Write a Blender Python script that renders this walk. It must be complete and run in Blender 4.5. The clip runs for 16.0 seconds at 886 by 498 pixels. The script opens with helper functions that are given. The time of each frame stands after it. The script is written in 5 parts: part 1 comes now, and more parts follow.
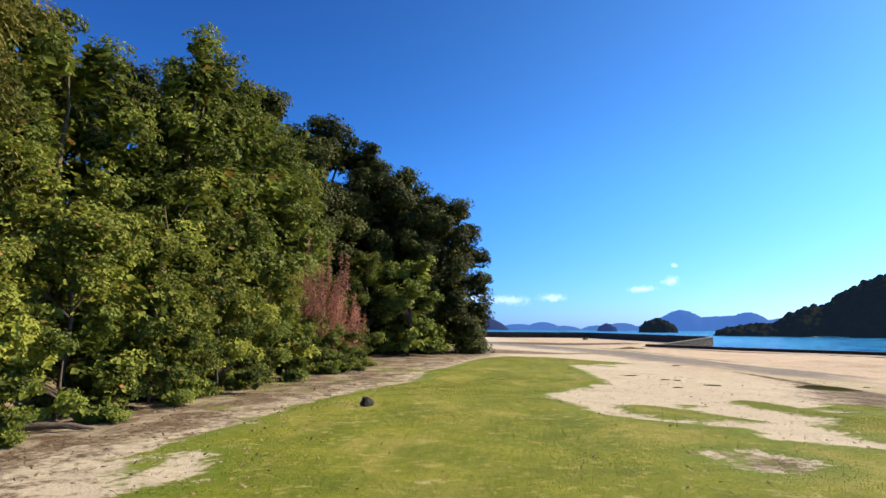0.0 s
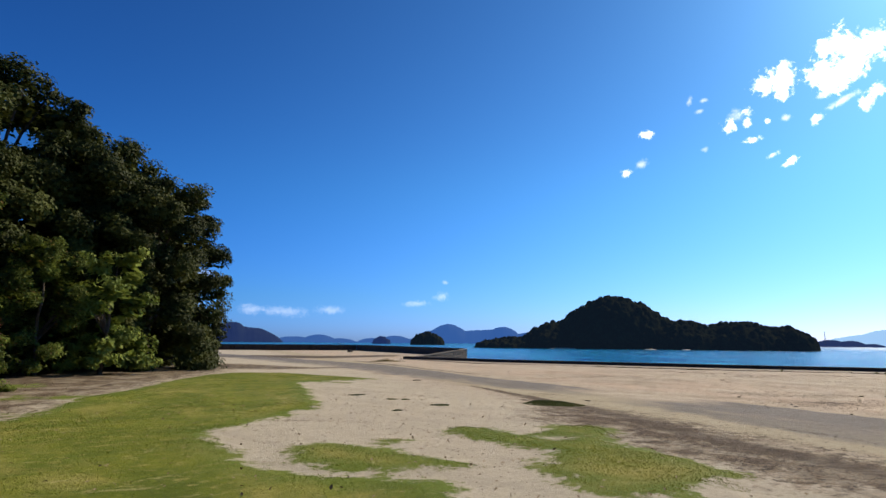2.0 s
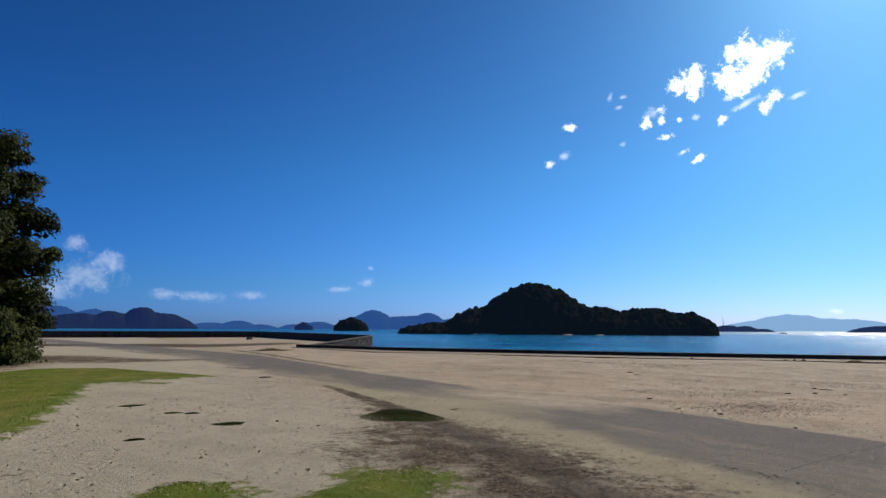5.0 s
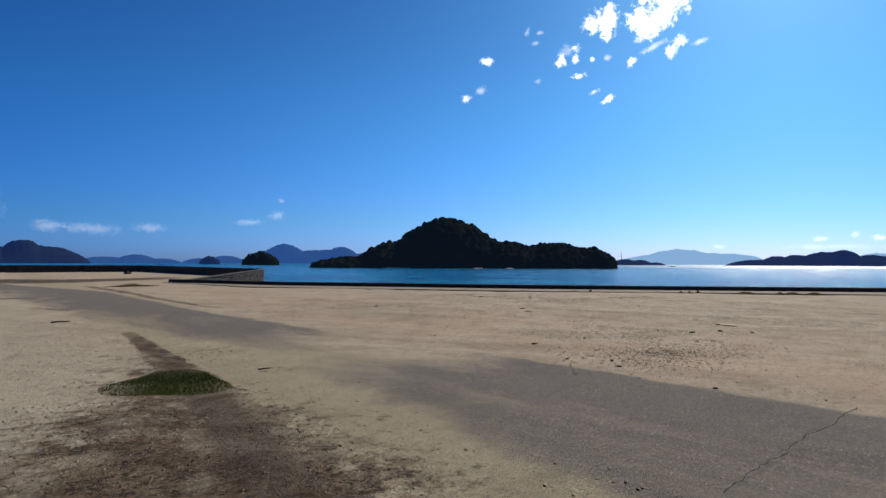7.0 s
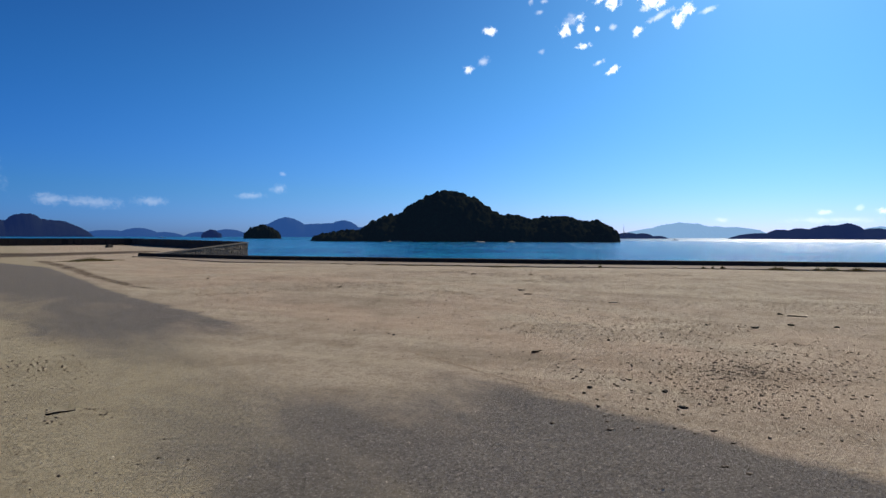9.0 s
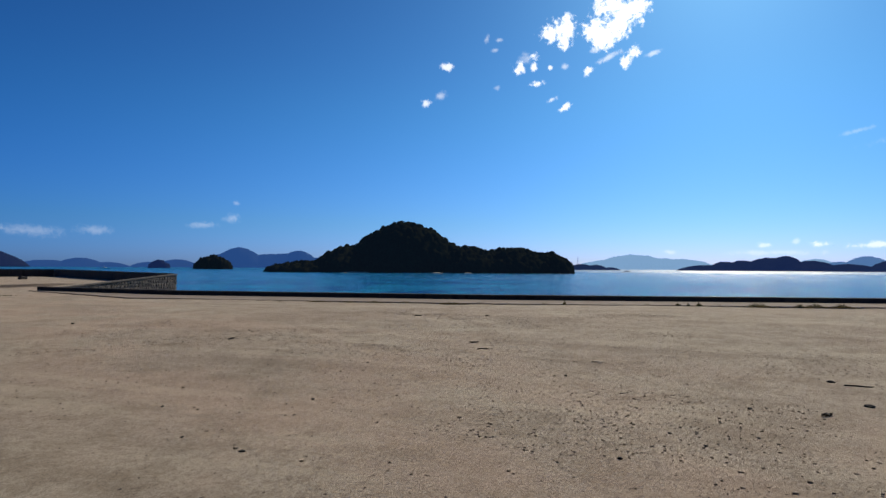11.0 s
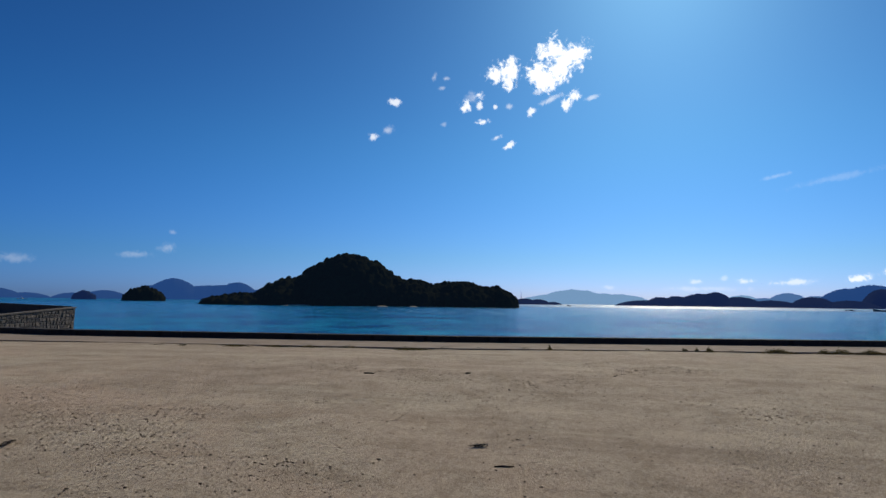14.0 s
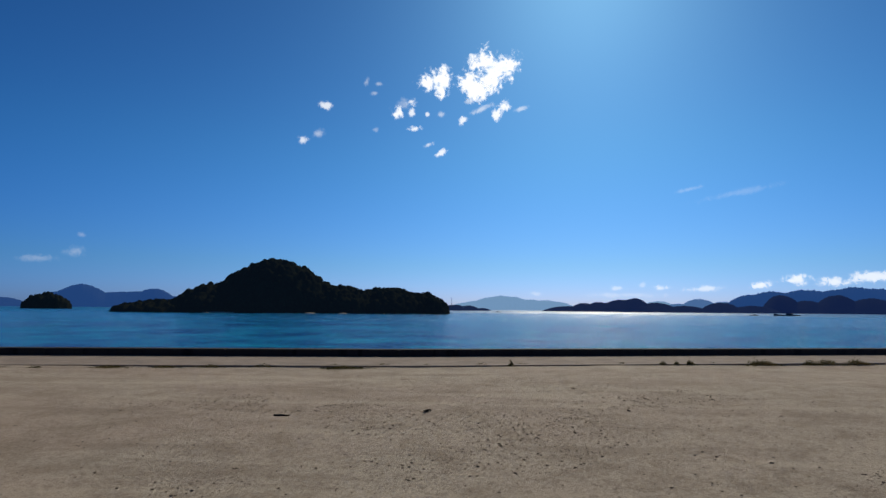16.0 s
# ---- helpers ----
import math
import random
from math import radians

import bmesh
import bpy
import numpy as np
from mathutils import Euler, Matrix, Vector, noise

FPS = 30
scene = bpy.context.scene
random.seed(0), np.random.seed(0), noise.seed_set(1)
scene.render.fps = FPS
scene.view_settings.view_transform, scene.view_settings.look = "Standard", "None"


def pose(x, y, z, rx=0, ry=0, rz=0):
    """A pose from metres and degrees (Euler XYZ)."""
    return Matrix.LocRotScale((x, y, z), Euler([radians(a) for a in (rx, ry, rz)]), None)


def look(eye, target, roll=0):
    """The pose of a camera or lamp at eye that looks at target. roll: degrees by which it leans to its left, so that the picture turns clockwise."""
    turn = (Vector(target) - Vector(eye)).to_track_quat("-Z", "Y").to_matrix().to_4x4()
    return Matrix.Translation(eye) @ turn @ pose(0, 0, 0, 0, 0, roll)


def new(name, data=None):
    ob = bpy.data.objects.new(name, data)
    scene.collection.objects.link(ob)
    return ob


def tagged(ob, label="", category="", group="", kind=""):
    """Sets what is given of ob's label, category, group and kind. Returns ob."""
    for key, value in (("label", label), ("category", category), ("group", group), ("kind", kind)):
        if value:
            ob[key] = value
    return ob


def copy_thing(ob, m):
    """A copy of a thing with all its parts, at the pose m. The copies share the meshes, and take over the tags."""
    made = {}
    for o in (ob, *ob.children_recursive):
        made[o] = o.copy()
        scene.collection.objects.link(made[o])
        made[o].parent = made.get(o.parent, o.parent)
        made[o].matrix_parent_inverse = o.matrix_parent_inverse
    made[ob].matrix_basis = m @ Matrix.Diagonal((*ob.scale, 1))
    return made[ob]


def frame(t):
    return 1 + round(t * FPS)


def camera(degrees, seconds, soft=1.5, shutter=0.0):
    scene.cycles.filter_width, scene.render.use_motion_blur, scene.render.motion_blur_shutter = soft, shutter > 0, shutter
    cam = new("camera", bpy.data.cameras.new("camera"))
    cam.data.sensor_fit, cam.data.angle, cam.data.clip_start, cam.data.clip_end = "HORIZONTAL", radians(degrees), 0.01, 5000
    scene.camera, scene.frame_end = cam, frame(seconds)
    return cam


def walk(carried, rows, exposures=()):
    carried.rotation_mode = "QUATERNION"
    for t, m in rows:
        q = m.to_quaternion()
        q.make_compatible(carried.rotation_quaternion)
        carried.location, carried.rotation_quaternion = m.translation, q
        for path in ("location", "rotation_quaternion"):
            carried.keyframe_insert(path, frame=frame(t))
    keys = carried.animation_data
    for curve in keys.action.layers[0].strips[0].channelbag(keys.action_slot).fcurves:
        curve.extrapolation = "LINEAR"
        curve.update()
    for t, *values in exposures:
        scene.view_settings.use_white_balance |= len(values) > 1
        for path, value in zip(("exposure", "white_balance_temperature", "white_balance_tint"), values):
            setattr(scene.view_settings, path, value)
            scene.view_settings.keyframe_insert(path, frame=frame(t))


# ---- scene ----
cam = camera(77.05, 16.0)
ROWS = [  # seconds, x, y, z, pitch, roll, yaw
    (0, -0.000, 0.000, 1.516, 8.12, 0.36, 0.00),
    (0.5, 0.512, 0.917, 1.493, 8.77, 0.33, -5.95),
    (1, 1.077, 1.692, 1.451, 9.02, 0.51, -11.50),
    (1.5, 1.675, 2.428, 1.460, 9.16, 0.45, -16.81),
    (2, 2.323, 3.143, 1.464, 9.53, 0.43, -22.45),
    (2.5, 2.968, 3.783, 1.443, 9.50, 0.37, -26.22),
    (3, 3.588, 4.329, 1.443, 9.44, 0.36, -29.70),
    (5.5, 6.471, 6.570, 1.519, 7.08, 0.30, -30.32),
    (6, 7.176, 7.024, 1.475, 3.96, 0.10, -32.19),
    (6.5, 7.900, 7.566, 1.451, 3.13, 0.16, -34.70),
    (7, 8.643, 8.113, 1.423, 1.45, 0.19, -38.90),
    (7.5, 9.312, 8.683, 1.364, -2.13, 0.38, -40.54),
    (8, 9.883, 9.222, 1.398, -2.96, 0.44, -40.45),
    (8.5, 10.503, 9.787, 1.345, -2.00, 0.43, -38.76),
    (11, 13.501, 12.461, 1.415, 1.93, 0.33, -43.07),
    (11.5, 14.016, 13.060, 1.421, 3.43, 0.57, -45.65),
    (12, 14.543, 13.721, 1.418, 4.33, 0.64, -46.02),
    (12.5, 15.073, 14.271, 1.412, 4.56, 0.45, -46.60),
    (13, 15.496, 14.891, 1.426, 4.63, 0.76, -46.95),
    (13.5, 15.940, 15.423, 1.443, 5.11, 0.56, -47.62),
    (14, 16.289, 15.947, 1.466, 5.42, 0.74, -48.68),
    (14.5, 16.799, 16.505, 1.475, 5.79, 0.57, -49.77),
    (15, 17.373, 17.063, 1.481, 5.81, 0.53, -50.86),
    (15.5, 17.934, 17.620, 1.491, 5.94, 0.36, -53.62),
    (16, 18.510, 18.230, 1.469, 6.15, 0.53, -55.81),
]

def eye_pose(x, y, z, pitch, roll, yaw):
    """Yaw about z, then tilt, then roll about the line of sight."""
    return pose(x, y, z, 0, 0, yaw) @ pose(0, 0, 0, 90 + pitch) @ pose(0, 0, 0, 0, 0, roll)


EXPOSURES = [(0, 1.14, 7250, 13), (1.5, 0.58, 6980, 12), (3, 0.13, 6560, 10), (5.5, -0.18, 6480, 10), (8, -0.15, 6500, 10), (11, -0.36, 6500, 10), (14, -0.56, 6450, 10), (16, -0.66, 6400, 10)]
walk(cam, [(r[0], eye_pose(*r[1:])) for r in ROWS], EXPOSURES)

# ---------------------------------------------------------------- light
SUN_AZ, SUN_EL = 71.0, 35.0   # degrees clockwise from +y, degrees up
SEA = -5.0
world = bpy.data.worlds.new("sky")
scene.world = world
world.use_nodes = True
wn = world.node_tree
wn.nodes.clear()
sky = wn.nodes.new("ShaderNodeTexSky")
sky.sky_type, sky.sun_disc = "NISHITA", False
sky.sun_elevation, sky.sun_rotation = radians(SUN_EL), radians(SUN_AZ)
sky.air_density, sky.dust_density, sky.ozone_density = 1.0, 0.38, 2.5
cool = wn.nodes.new("ShaderNodeMix")
cool.data_type, cool.blend_type = "RGBA", "MULTIPLY"
cool.inputs[0].default_value = 1.0
sky_co = wn.nodes.new("ShaderNodeTexCoord")
sky_z = wn.nodes.new("ShaderNodeSeparateXYZ")
haze = wn.nodes.new("ShaderNodeMapRange")
haze.interpolation_type = "SMOOTHSTEP"
haze.inputs["From Max"].default_value = 0.30
air = wn.nodes.new("ShaderNodeMix")
air.data_type = "RGBA"
air.inputs[6].default_value, air.inputs[7].default_value = (0.245, 0.375, 0.60, 1), (0.266, 0.485, 0.605, 1)
# the sky is paler and less saturated round the sun, deeper away from it
SUN_DIR = (math.sin(radians(SUN_AZ)) * math.cos(radians(SUN_EL)), math.cos(radians(SUN_AZ)) * math.cos(radians(SUN_EL)), math.sin(radians(SUN_EL)))
toward = wn.nodes.new("ShaderNodeVectorMath")
toward.operation = "DOT_PRODUCT"
toward.inputs[1].default_value = SUN_DIR
glare = wn.nodes.new("ShaderNodeMapRange")
glare.interpolation_type = "SMOOTHSTEP"
glare.inputs["From Min"].default_value, glare.inputs["From Max"].default_value = 0.1, 0.98
depth = wn.nodes.new("ShaderNodeMix")
depth.data_type = "RGBA"
depth.inputs[6].default_value, depth.inputs[7].default_value = (0.75, 0.94, 1.06, 1), (1.18, 1.055, 0.985, 1)
deeper = wn.nodes.new("ShaderNodeMix")
deeper.data_type, deeper.blend_type = "RGBA", "MULTIPLY"
deeper.inputs[0].default_value = 1.0
wn.links.new(glare.outputs[0], depth.inputs[0])
wn.links.new(depth.outputs[2], deeper.inputs[7])
wn.links.new(sky_co.outputs["Generated"], toward.inputs[0])
wn.links.new(toward.outputs["Value"], glare.inputs[0])
wn.links.new(sky_co.outputs["Generated"], sky_z.inputs[0])
wn.links.new(sky_z.outputs[2], haze.inputs[0])
wn.links.new(haze.outputs[0], air.inputs[0])
wn.links.new(air.outputs[2], cool.inputs[7])
deep = wn.nodes.new("ShaderNodeGamma")
deep.inputs["Gamma"].default_value = 1.55
back = wn.nodes.new("ShaderNodeBackground")
back.inputs["Strength"].default_value = 0.081
wout = wn.nodes.new("ShaderNodeOutputWorld")
wn.links.new(sky.outputs[0], cool.inputs[6])
# sea air keeps the lowest strip of sky blue
low_air = wn.nodes.new("ShaderNodeMapRange")
low_air.interpolation_type = "SMOOTHSTEP"
low_air.inputs["From Max"].default_value = 0.085
strip_air = wn.nodes.new("ShaderNodeMix")
strip_air.data_type = "RGBA"
strip_air.inputs[6].default_value, strip_air.inputs[7].default_value = (1.04, 1.0, 1.28, 1), (1, 1, 1, 1)
blue_air = wn.nodes.new("ShaderNodeMix")
blue_air.data_type, blue_air.blend_type = "RGBA", "MULTIPLY"
blue_air.inputs[0].default_value = 1.0
wn.links.new(sky_z.outputs[2], low_air.inputs[0])
wn.links.new(low_air.outputs[0], strip_air.inputs[0])
wn.links.new(cool.outputs[2], blue_air.inputs[6])
wn.links.new(strip_air.outputs[2], blue_air.inputs[7])
wn.links.new(blue_air.outputs[2], deeper.inputs[6])
wn.links.new(deeper.outputs[2], deep.inputs["Color"])
wn.links.new(deep.outputs[0], back.inputs["Color"])
wn.links.new(back.outputs[0], wout.inputs["Surface"])

lamp = bpy.data.lights.new("sun", "SUN")
lamp.energy, lamp.angle, lamp.color = 4.3, radians(0.53), (1.0, 0.90, 0.70)
sun = new("sun", lamp)
sun.matrix_world = look((0, 0, 60), (-math.sin(radians(SUN_AZ)) * math.cos(radians(SUN_EL)),
                                     -math.cos(radians(SUN_AZ)) * math.cos(radians(SUN_EL)),
                                     60 - math.sin(radians(SUN_EL))))


# ---------------------------------------------------------------- materials
class Nodes:
    """Short forms for building one node material."""

    def __init__(self, name):
        self.m = bpy.data.materials.new(name)
        self.m.use_nodes = True
        self.t = self.m.node_tree
        self.b = self.t.nodes["Principled BSDF"]
        self.out = self.t.nodes["Material Output"]
        self.co = self.t.nodes.new("ShaderNodeTexCoord").outputs["Object"]

    def put(self, socket, value):
        if isinstance(value, bpy.types.NodeSocket):
            self.t.links.new(value, socket)
        elif isinstance(value, tuple) and len(value) == 3 and socket.type == "RGBA":
            socket.default_value = (*value, 1)
        else:
            socket.default_value = value

    def node(self, kind, **ins):
        n = self.t.nodes.new(kind)
        for k, v in ins.items():
            self.put(n.inputs[k.replace("_", " ")], v)
        return n

    def noise(self, scale, detail=4.0, rough=0.55, co=None, warp=0.0):
        n = self.node("ShaderNodeTexNoise", Scale=scale, Detail=detail, Roughness=rough, Distortion=warp)
        self.t.links.new(co or self.co, n.inputs["Vector"])
        return n.outputs["Fac"]

    def cells(self, scale, feature="F1", out="Distance", co=None):
        n = self.t.nodes.new("ShaderNodeTexVoronoi")
        n.feature = feature
        n.inputs["Scale"].default_value = scale
        self.t.links.new(co or self.co, n.inputs["Vector"])
        return n.outputs[out]

    def math(self, op, a, b=0.0, c=0.0):
        n = self.t.nodes.new("ShaderNodeMath")
        n.operation = op
        for s, v in zip(n.inputs, (a, b, c)):
            self.put(s, v)
        return n.outputs[0]

    def step(self, v, lo, hi):
        n = self.t.nodes.new("ShaderNodeMapRange")
        n.interpolation_type = "SMOOTHSTEP"
        for k, s in (("Value", v), ("From Min", lo), ("From Max", hi)):
            self.put(n.inputs[k], s)
        return n.outputs[0]

    def mix(self, f, a, b):
        n = self.t.nodes.new("ShaderNodeMix")
        n.data_type = "RGBA"
        for i, v in ((0, f), (6, a), (7, b)):
            self.put(n.inputs[i], v)
        return n.outputs[2]

    def stretch(self, sx, sy, sz):
        n = self.t.nodes.new("ShaderNodeMapping")
        n.inputs["Scale"].default_value = (sx, sy, sz)
        self.t.links.new(self.co, n.inputs["Vector"])
        return n.outputs[0]

    def bump(self, height, strength=0.4, distance=0.02, normal=None):
        n = self.node("ShaderNodeBump", Height=height, Strength=strength, Distance=distance)
        if normal:
            self.t.links.new(normal, n.inputs["Normal"])
        self.t.links.new(n.outputs[0], self.b.inputs["Normal"])
        return n.outputs[0]

    def done(self, color=None, rough=0.9, metal=0.0, spec=0.3):
        if color is not None:
            self.put(self.b.inputs["Base Color"], color)
        self.put(self.b.inputs["Roughness"], rough)
        self.put(self.b.inputs["Metallic"], metal)
        self.put(self.b.inputs["Specular IOR Level"], spec)
        return self.m


def ground_material():
    n = Nodes("sand_soil_grass_and_asphalt")
    att = n.t.nodes.new("ShaderNodeAttribute")
    att.attribute_name = "zones"
    rgb = n.t.nodes.new("ShaderNodeSeparateColor")
    n.t.links.new(att.outputs["Color"], rgb.inputs[0])
    soil_at = n.t.nodes.new("ShaderNodeAttribute")
    soil_at.attribute_name = "strip"
    edge = n.math("ADD", n.math("MULTIPLY", n.math("SUBTRACT", n.noise(1.6, 6, 0.68), 0.5), 1.5),
                  n.math("MULTIPLY", n.math("SUBTRACT", n.noise(9.0, 5, 0.7), 0.5), 0.7))
    grass = n.step(n.math("ADD", rgb.outputs[0], edge), -0.10, 0.14)
    clods = n.math("MULTIPLY", n.math("SUBTRACT", n.noise(5.5, 7, 0.75), 0.5), 1.5)
    soil = n.step(n.math("ADD", rgb.outputs[1], n.math("ADD", n.math("MULTIPLY", edge, 0.6), clods)), -0.12, 0.25)
    drift = n.math("MULTIPLY", n.math("SUBTRACT", n.noise(0.55, 7, 0.64, n.stretch(1.4, 0.5, 1), 0.6), 0.5), 1.9)
    rim = n.math("MULTIPLY", n.math("SUBTRACT", n.noise(1.1, 7, 0.68), 0.5), 1.2)
    road = n.math("MULTIPLY", n.step(n.math("ADD", rgb.outputs[2], rim), 0.0, 0.5),
                  n.step(n.math("ADD", att.outputs["Alpha"], drift), 0.05, 0.95))
    strip = n.step(soil_at.outputs["Fac"], -0.05, 0.1)
    # sand: pale granite grit, pinker in drifts, scuffed and strewn with crumbs
    sand = n.mix(n.step(n.noise(0.22, 5, 0.6), 0.35, 0.65), (0.545, 0.455, 0.332), (0.495, 0.39, 0.286))
    sand = n.mix(n.step(n.noise(1.3, 7, 0.7, None, 0.6), 0.42, 0.72), sand, (0.35, 0.275, 0.19))
    sand = n.mix(n.math("MULTIPLY", n.step(n.noise(9, 6, 0.75), 0.5, 0.6), 0.38), sand, (0.22, 0.165, 0.11))
    sand = n.mix(n.math("MULTIPLY", n.step(n.noise(34, 4, 0.8), 0.52, 0.59), 0.46), sand, (0.19, 0.14, 0.095))
    sand = n.mix(n.math("MULTIPLY", n.step(n.noise(28, 4, 0.8), 0.53, 0.61), 0.38), sand, (0.66, 0.56, 0.42))
    sand = n.mix(n.math("MULTIPLY", n.step(n.noise(90, 3, 0.75), 0.50, 0.64), 0.62), sand, (0.14, 0.105, 0.075))
    sand = n.mix(n.math("MULTIPLY", n.step(n.noise(75, 3, 0.7), 0.58, 0.72), 0.6), sand, (0.66, 0.58, 0.46))
    runs = n.t.nodes.new("ShaderNodeMapping")
    runs.vector_type = "TEXTURE"
    runs.inputs["Rotation"].default_value = (0, 0, radians(-58))
    runs.inputs["Scale"].default_value = (9, 1, 1)
    n.t.links.new(n.co, runs.inputs["Vector"])
    streak = n.noise(1.5, 5, 0.6, runs.outputs[0])
    sand = n.mix(n.math("MULTIPLY", n.step(streak, 0.54, 0.66), 0.35), sand, (0.25, 0.195, 0.135))
    sand = n.mix(n.math("MULTIPLY", n.step(streak, 0.46, 0.36), 0.3), sand, (0.60, 0.50, 0.36))
    place = n.t.nodes.new("ShaderNodeSeparateXYZ")
    n.t.links.new(n.co, place.inputs[0])
    sand = n.mix(n.math("MULTIPLY", n.step(place.outputs[0], 11.5, 8.0), 0.5), sand, (0.47, 0.425, 0.325))
    fringe = n.math("MULTIPLY", n.step(place.outputs[0], 10.4, 11.0), n.step(place.outputs[0], 13.6, 12.2))
    sand = n.mix(n.math("MULTIPLY", fringe, 0.7), sand, (0.37, 0.312, 0.20))
    pink = n.math("MULTIPLY", n.step(place.outputs[0], 14.0, 15.5), n.step(place.outputs[0], 24.0, 17.0))
    sand = n.mix(n.math("MULTIPLY", n.math("MULTIPLY", pink, n.step(n.noise(0.5, 5, 0.6, n.stretch(1, 0.6, 1), 0.4), 0.4, 0.6)), 0.36), sand, (0.53, 0.37, 0.26))
    crumbs = n.math("MULTIPLY", n.step(n.cells(9), 0.2, 0.1), n.step(n.noise(1.1, 6, 0.7), 0.47, 0.6))
    sand = n.mix(n.math("MULTIPLY", crumbs, 0.3), sand, (0.10, 0.075, 0.055))
    dots = n.math("MULTIPLY", n.step(n.cells(15), 0.2, 0.11), n.step(n.noise(2.3, 5, 0.7), 0.46, 0.58))
    sand = n.mix(n.math("MULTIPLY", dots, 0.3), sand, (0.11, 0.08, 0.055))
    dirt = n.mix(n.step(n.noise(2.2, 6, 0.75), 0.35, 0.65), (0.105, 0.068, 0.040), (0.225, 0.160, 0.098))
    dirt = n.mix(n.math("MULTIPLY", n.step(n.noise(9, 6, 0.8), 0.49, 0.57), 0.85), dirt, (0.030, 0.020, 0.013))
    dirt = n.mix(n.math("MULTIPLY", n.step(n.noise(26, 5, 0.8), 0.52, 0.58), 0.8), dirt, (0.020, 0.014, 0.010))
    dirt = n.mix(n.math("MULTIPLY", n.step(n.noise(31, 5, 0.8), 0.55, 0.62), 0.7), dirt, (0.34, 0.27, 0.18))
    dirt = n.mix(n.math("MULTIPLY", n.step(n.noise(1.1, 7, 0.75, None, 0.5), 0.45, 0.62), 0.55), dirt, sand)
    dark_rim = n.step(rgb.outputs[1], 0.3, 1.5)
    dirt = n.mix(n.math("MULTIPLY", dark_rim, 0.6), dirt, (0.048, 0.030, 0.018))
    tar = n.mix(n.noise(1.1, 6, 0.65), (0.105, 0.095, 0.090), (0.175, 0.158, 0.148))
    tar = n.mix(n.math("MULTIPLY", n.step(n.noise(55, 4, 0.85), 0.55, 0.61), 0.7), tar, (0.46, 0.42, 0.37))
    tar = n.mix(n.math("MULTIPLY", n.step(n.noise(48, 4, 0.85), 0.52, 0.58), 0.65), tar, (0.035, 0.031, 0.029))
    turf = n.mix(n.step(n.noise(0.8, 7, 0.7), 0.3, 0.7), (0.088, 0.118, 0.009), (0.20, 0.21, 0.022))
    turf = n.mix(n.math("MULTIPLY", n.step(n.noise(0.7, 6, 0.7, None, 0.4), 0.5, 0.7), 0.5), turf, (0.10, 0.145, 0.014))
    turf = n.mix(n.math("MULTIPLY", n.step(n.noise(0.45, 6, 0.7, n.stretch(1, 0.6, 1), 0.5), 0.47, 0.66), 0.75), turf, (0.33, 0.28, 0.075))
    turf = n.mix(n.step(n.noise(5.0, 5, 0.7), 0.52, 0.75), turf, (0.33, 0.285, 0.085))
    turf = n.mix(n.math("MULTIPLY", n.step(n.noise(2.1, 6, 0.72, n.stretch(0.7, 1.3, 1), 0.6), 0.58, 0.68), 0.7), turf, (0.40, 0.35, 0.15))
    turf = n.mix(n.math("MULTIPLY", n.step(rgb.outputs[0], 0.75, 0.15), 0.6), turf, (0.10, 0.15, 0.016))
    turf = n.mix(n.step(n.noise(60, 3), 0.5, 0.75), turf, (0.05, 0.075, 0.012))
    slab = n.mix(n.noise(1.4, 6, 0.7), (0.25, 0.215, 0.18), (0.36, 0.31, 0.255))
    col = n.mix(soil, sand, dirt)
    col = n.mix(n.math("MULTIPLY", road, 0.86), col, tar)
    col = n.mix(strip, col, slab)
    col = n.mix(grass, col, turf)
    fine = n.math("ADD", n.math("MULTIPLY", n.noise(40, 4, 0.7), 0.5), n.math("MULTIPLY", n.noise(4, 5, 0.6), 1.2))
    n.bump(n.math("ADD", fine, n.math("MULTIPLY", n.noise(26, 6, 0.85), 0.9)), 0.8, 0.022)
    return n.done(col, 0.95, 0, 0.15)


def leaf_material(name, dark, light, dry=None, through_light=0.35, wilt=None):
    n = Nodes(name)
    geo = n.t.nodes.new("ShaderNodeNewGeometry").outputs["Random Per Island"]
    col = n.mix(geo, dark, light)
    own = n.t.nodes.new("ShaderNodeObjectInfo").outputs["Random"]
    col = n.mix(n.math("MULTIPLY", own, 0.55), col, tuple(c * 0.8 for c in dark))
    col = n.mix(n.step(n.noise(0.55, 4), 0.42, 0.68), col, tuple(c * 1.25 for c in light))
    if dry:
        col = n.mix(n.step(geo, 0.975, 0.98), col, dry)
    if wilt:
        col = n.mix(n.math("MULTIPLY", n.step(n.noise(0.9, 6, 0.7), 0.5, 0.66), 0.6), col, wilt)
        col = n.mix(n.math("MULTIPLY", n.step(n.noise(0.35, 6, 0.65, None, 0.5), 0.52, 0.64), 0.6), col, dark)
    n.done(col, 0.62, 0, 0.12)
    tr = n.node("ShaderNodeBsdfTranslucent", Color=col)
    mx = n.t.nodes.new("ShaderNodeMixShader")
    mx.inputs[0].default_value = through_light
    n.t.links.new(n.b.outputs[0], mx.inputs[1])
    n.t.links.new(tr.outputs[0], mx.inputs[2])
    n.t.links.new(mx.outputs[0], n.out.inputs["Surface"])
    return n.m


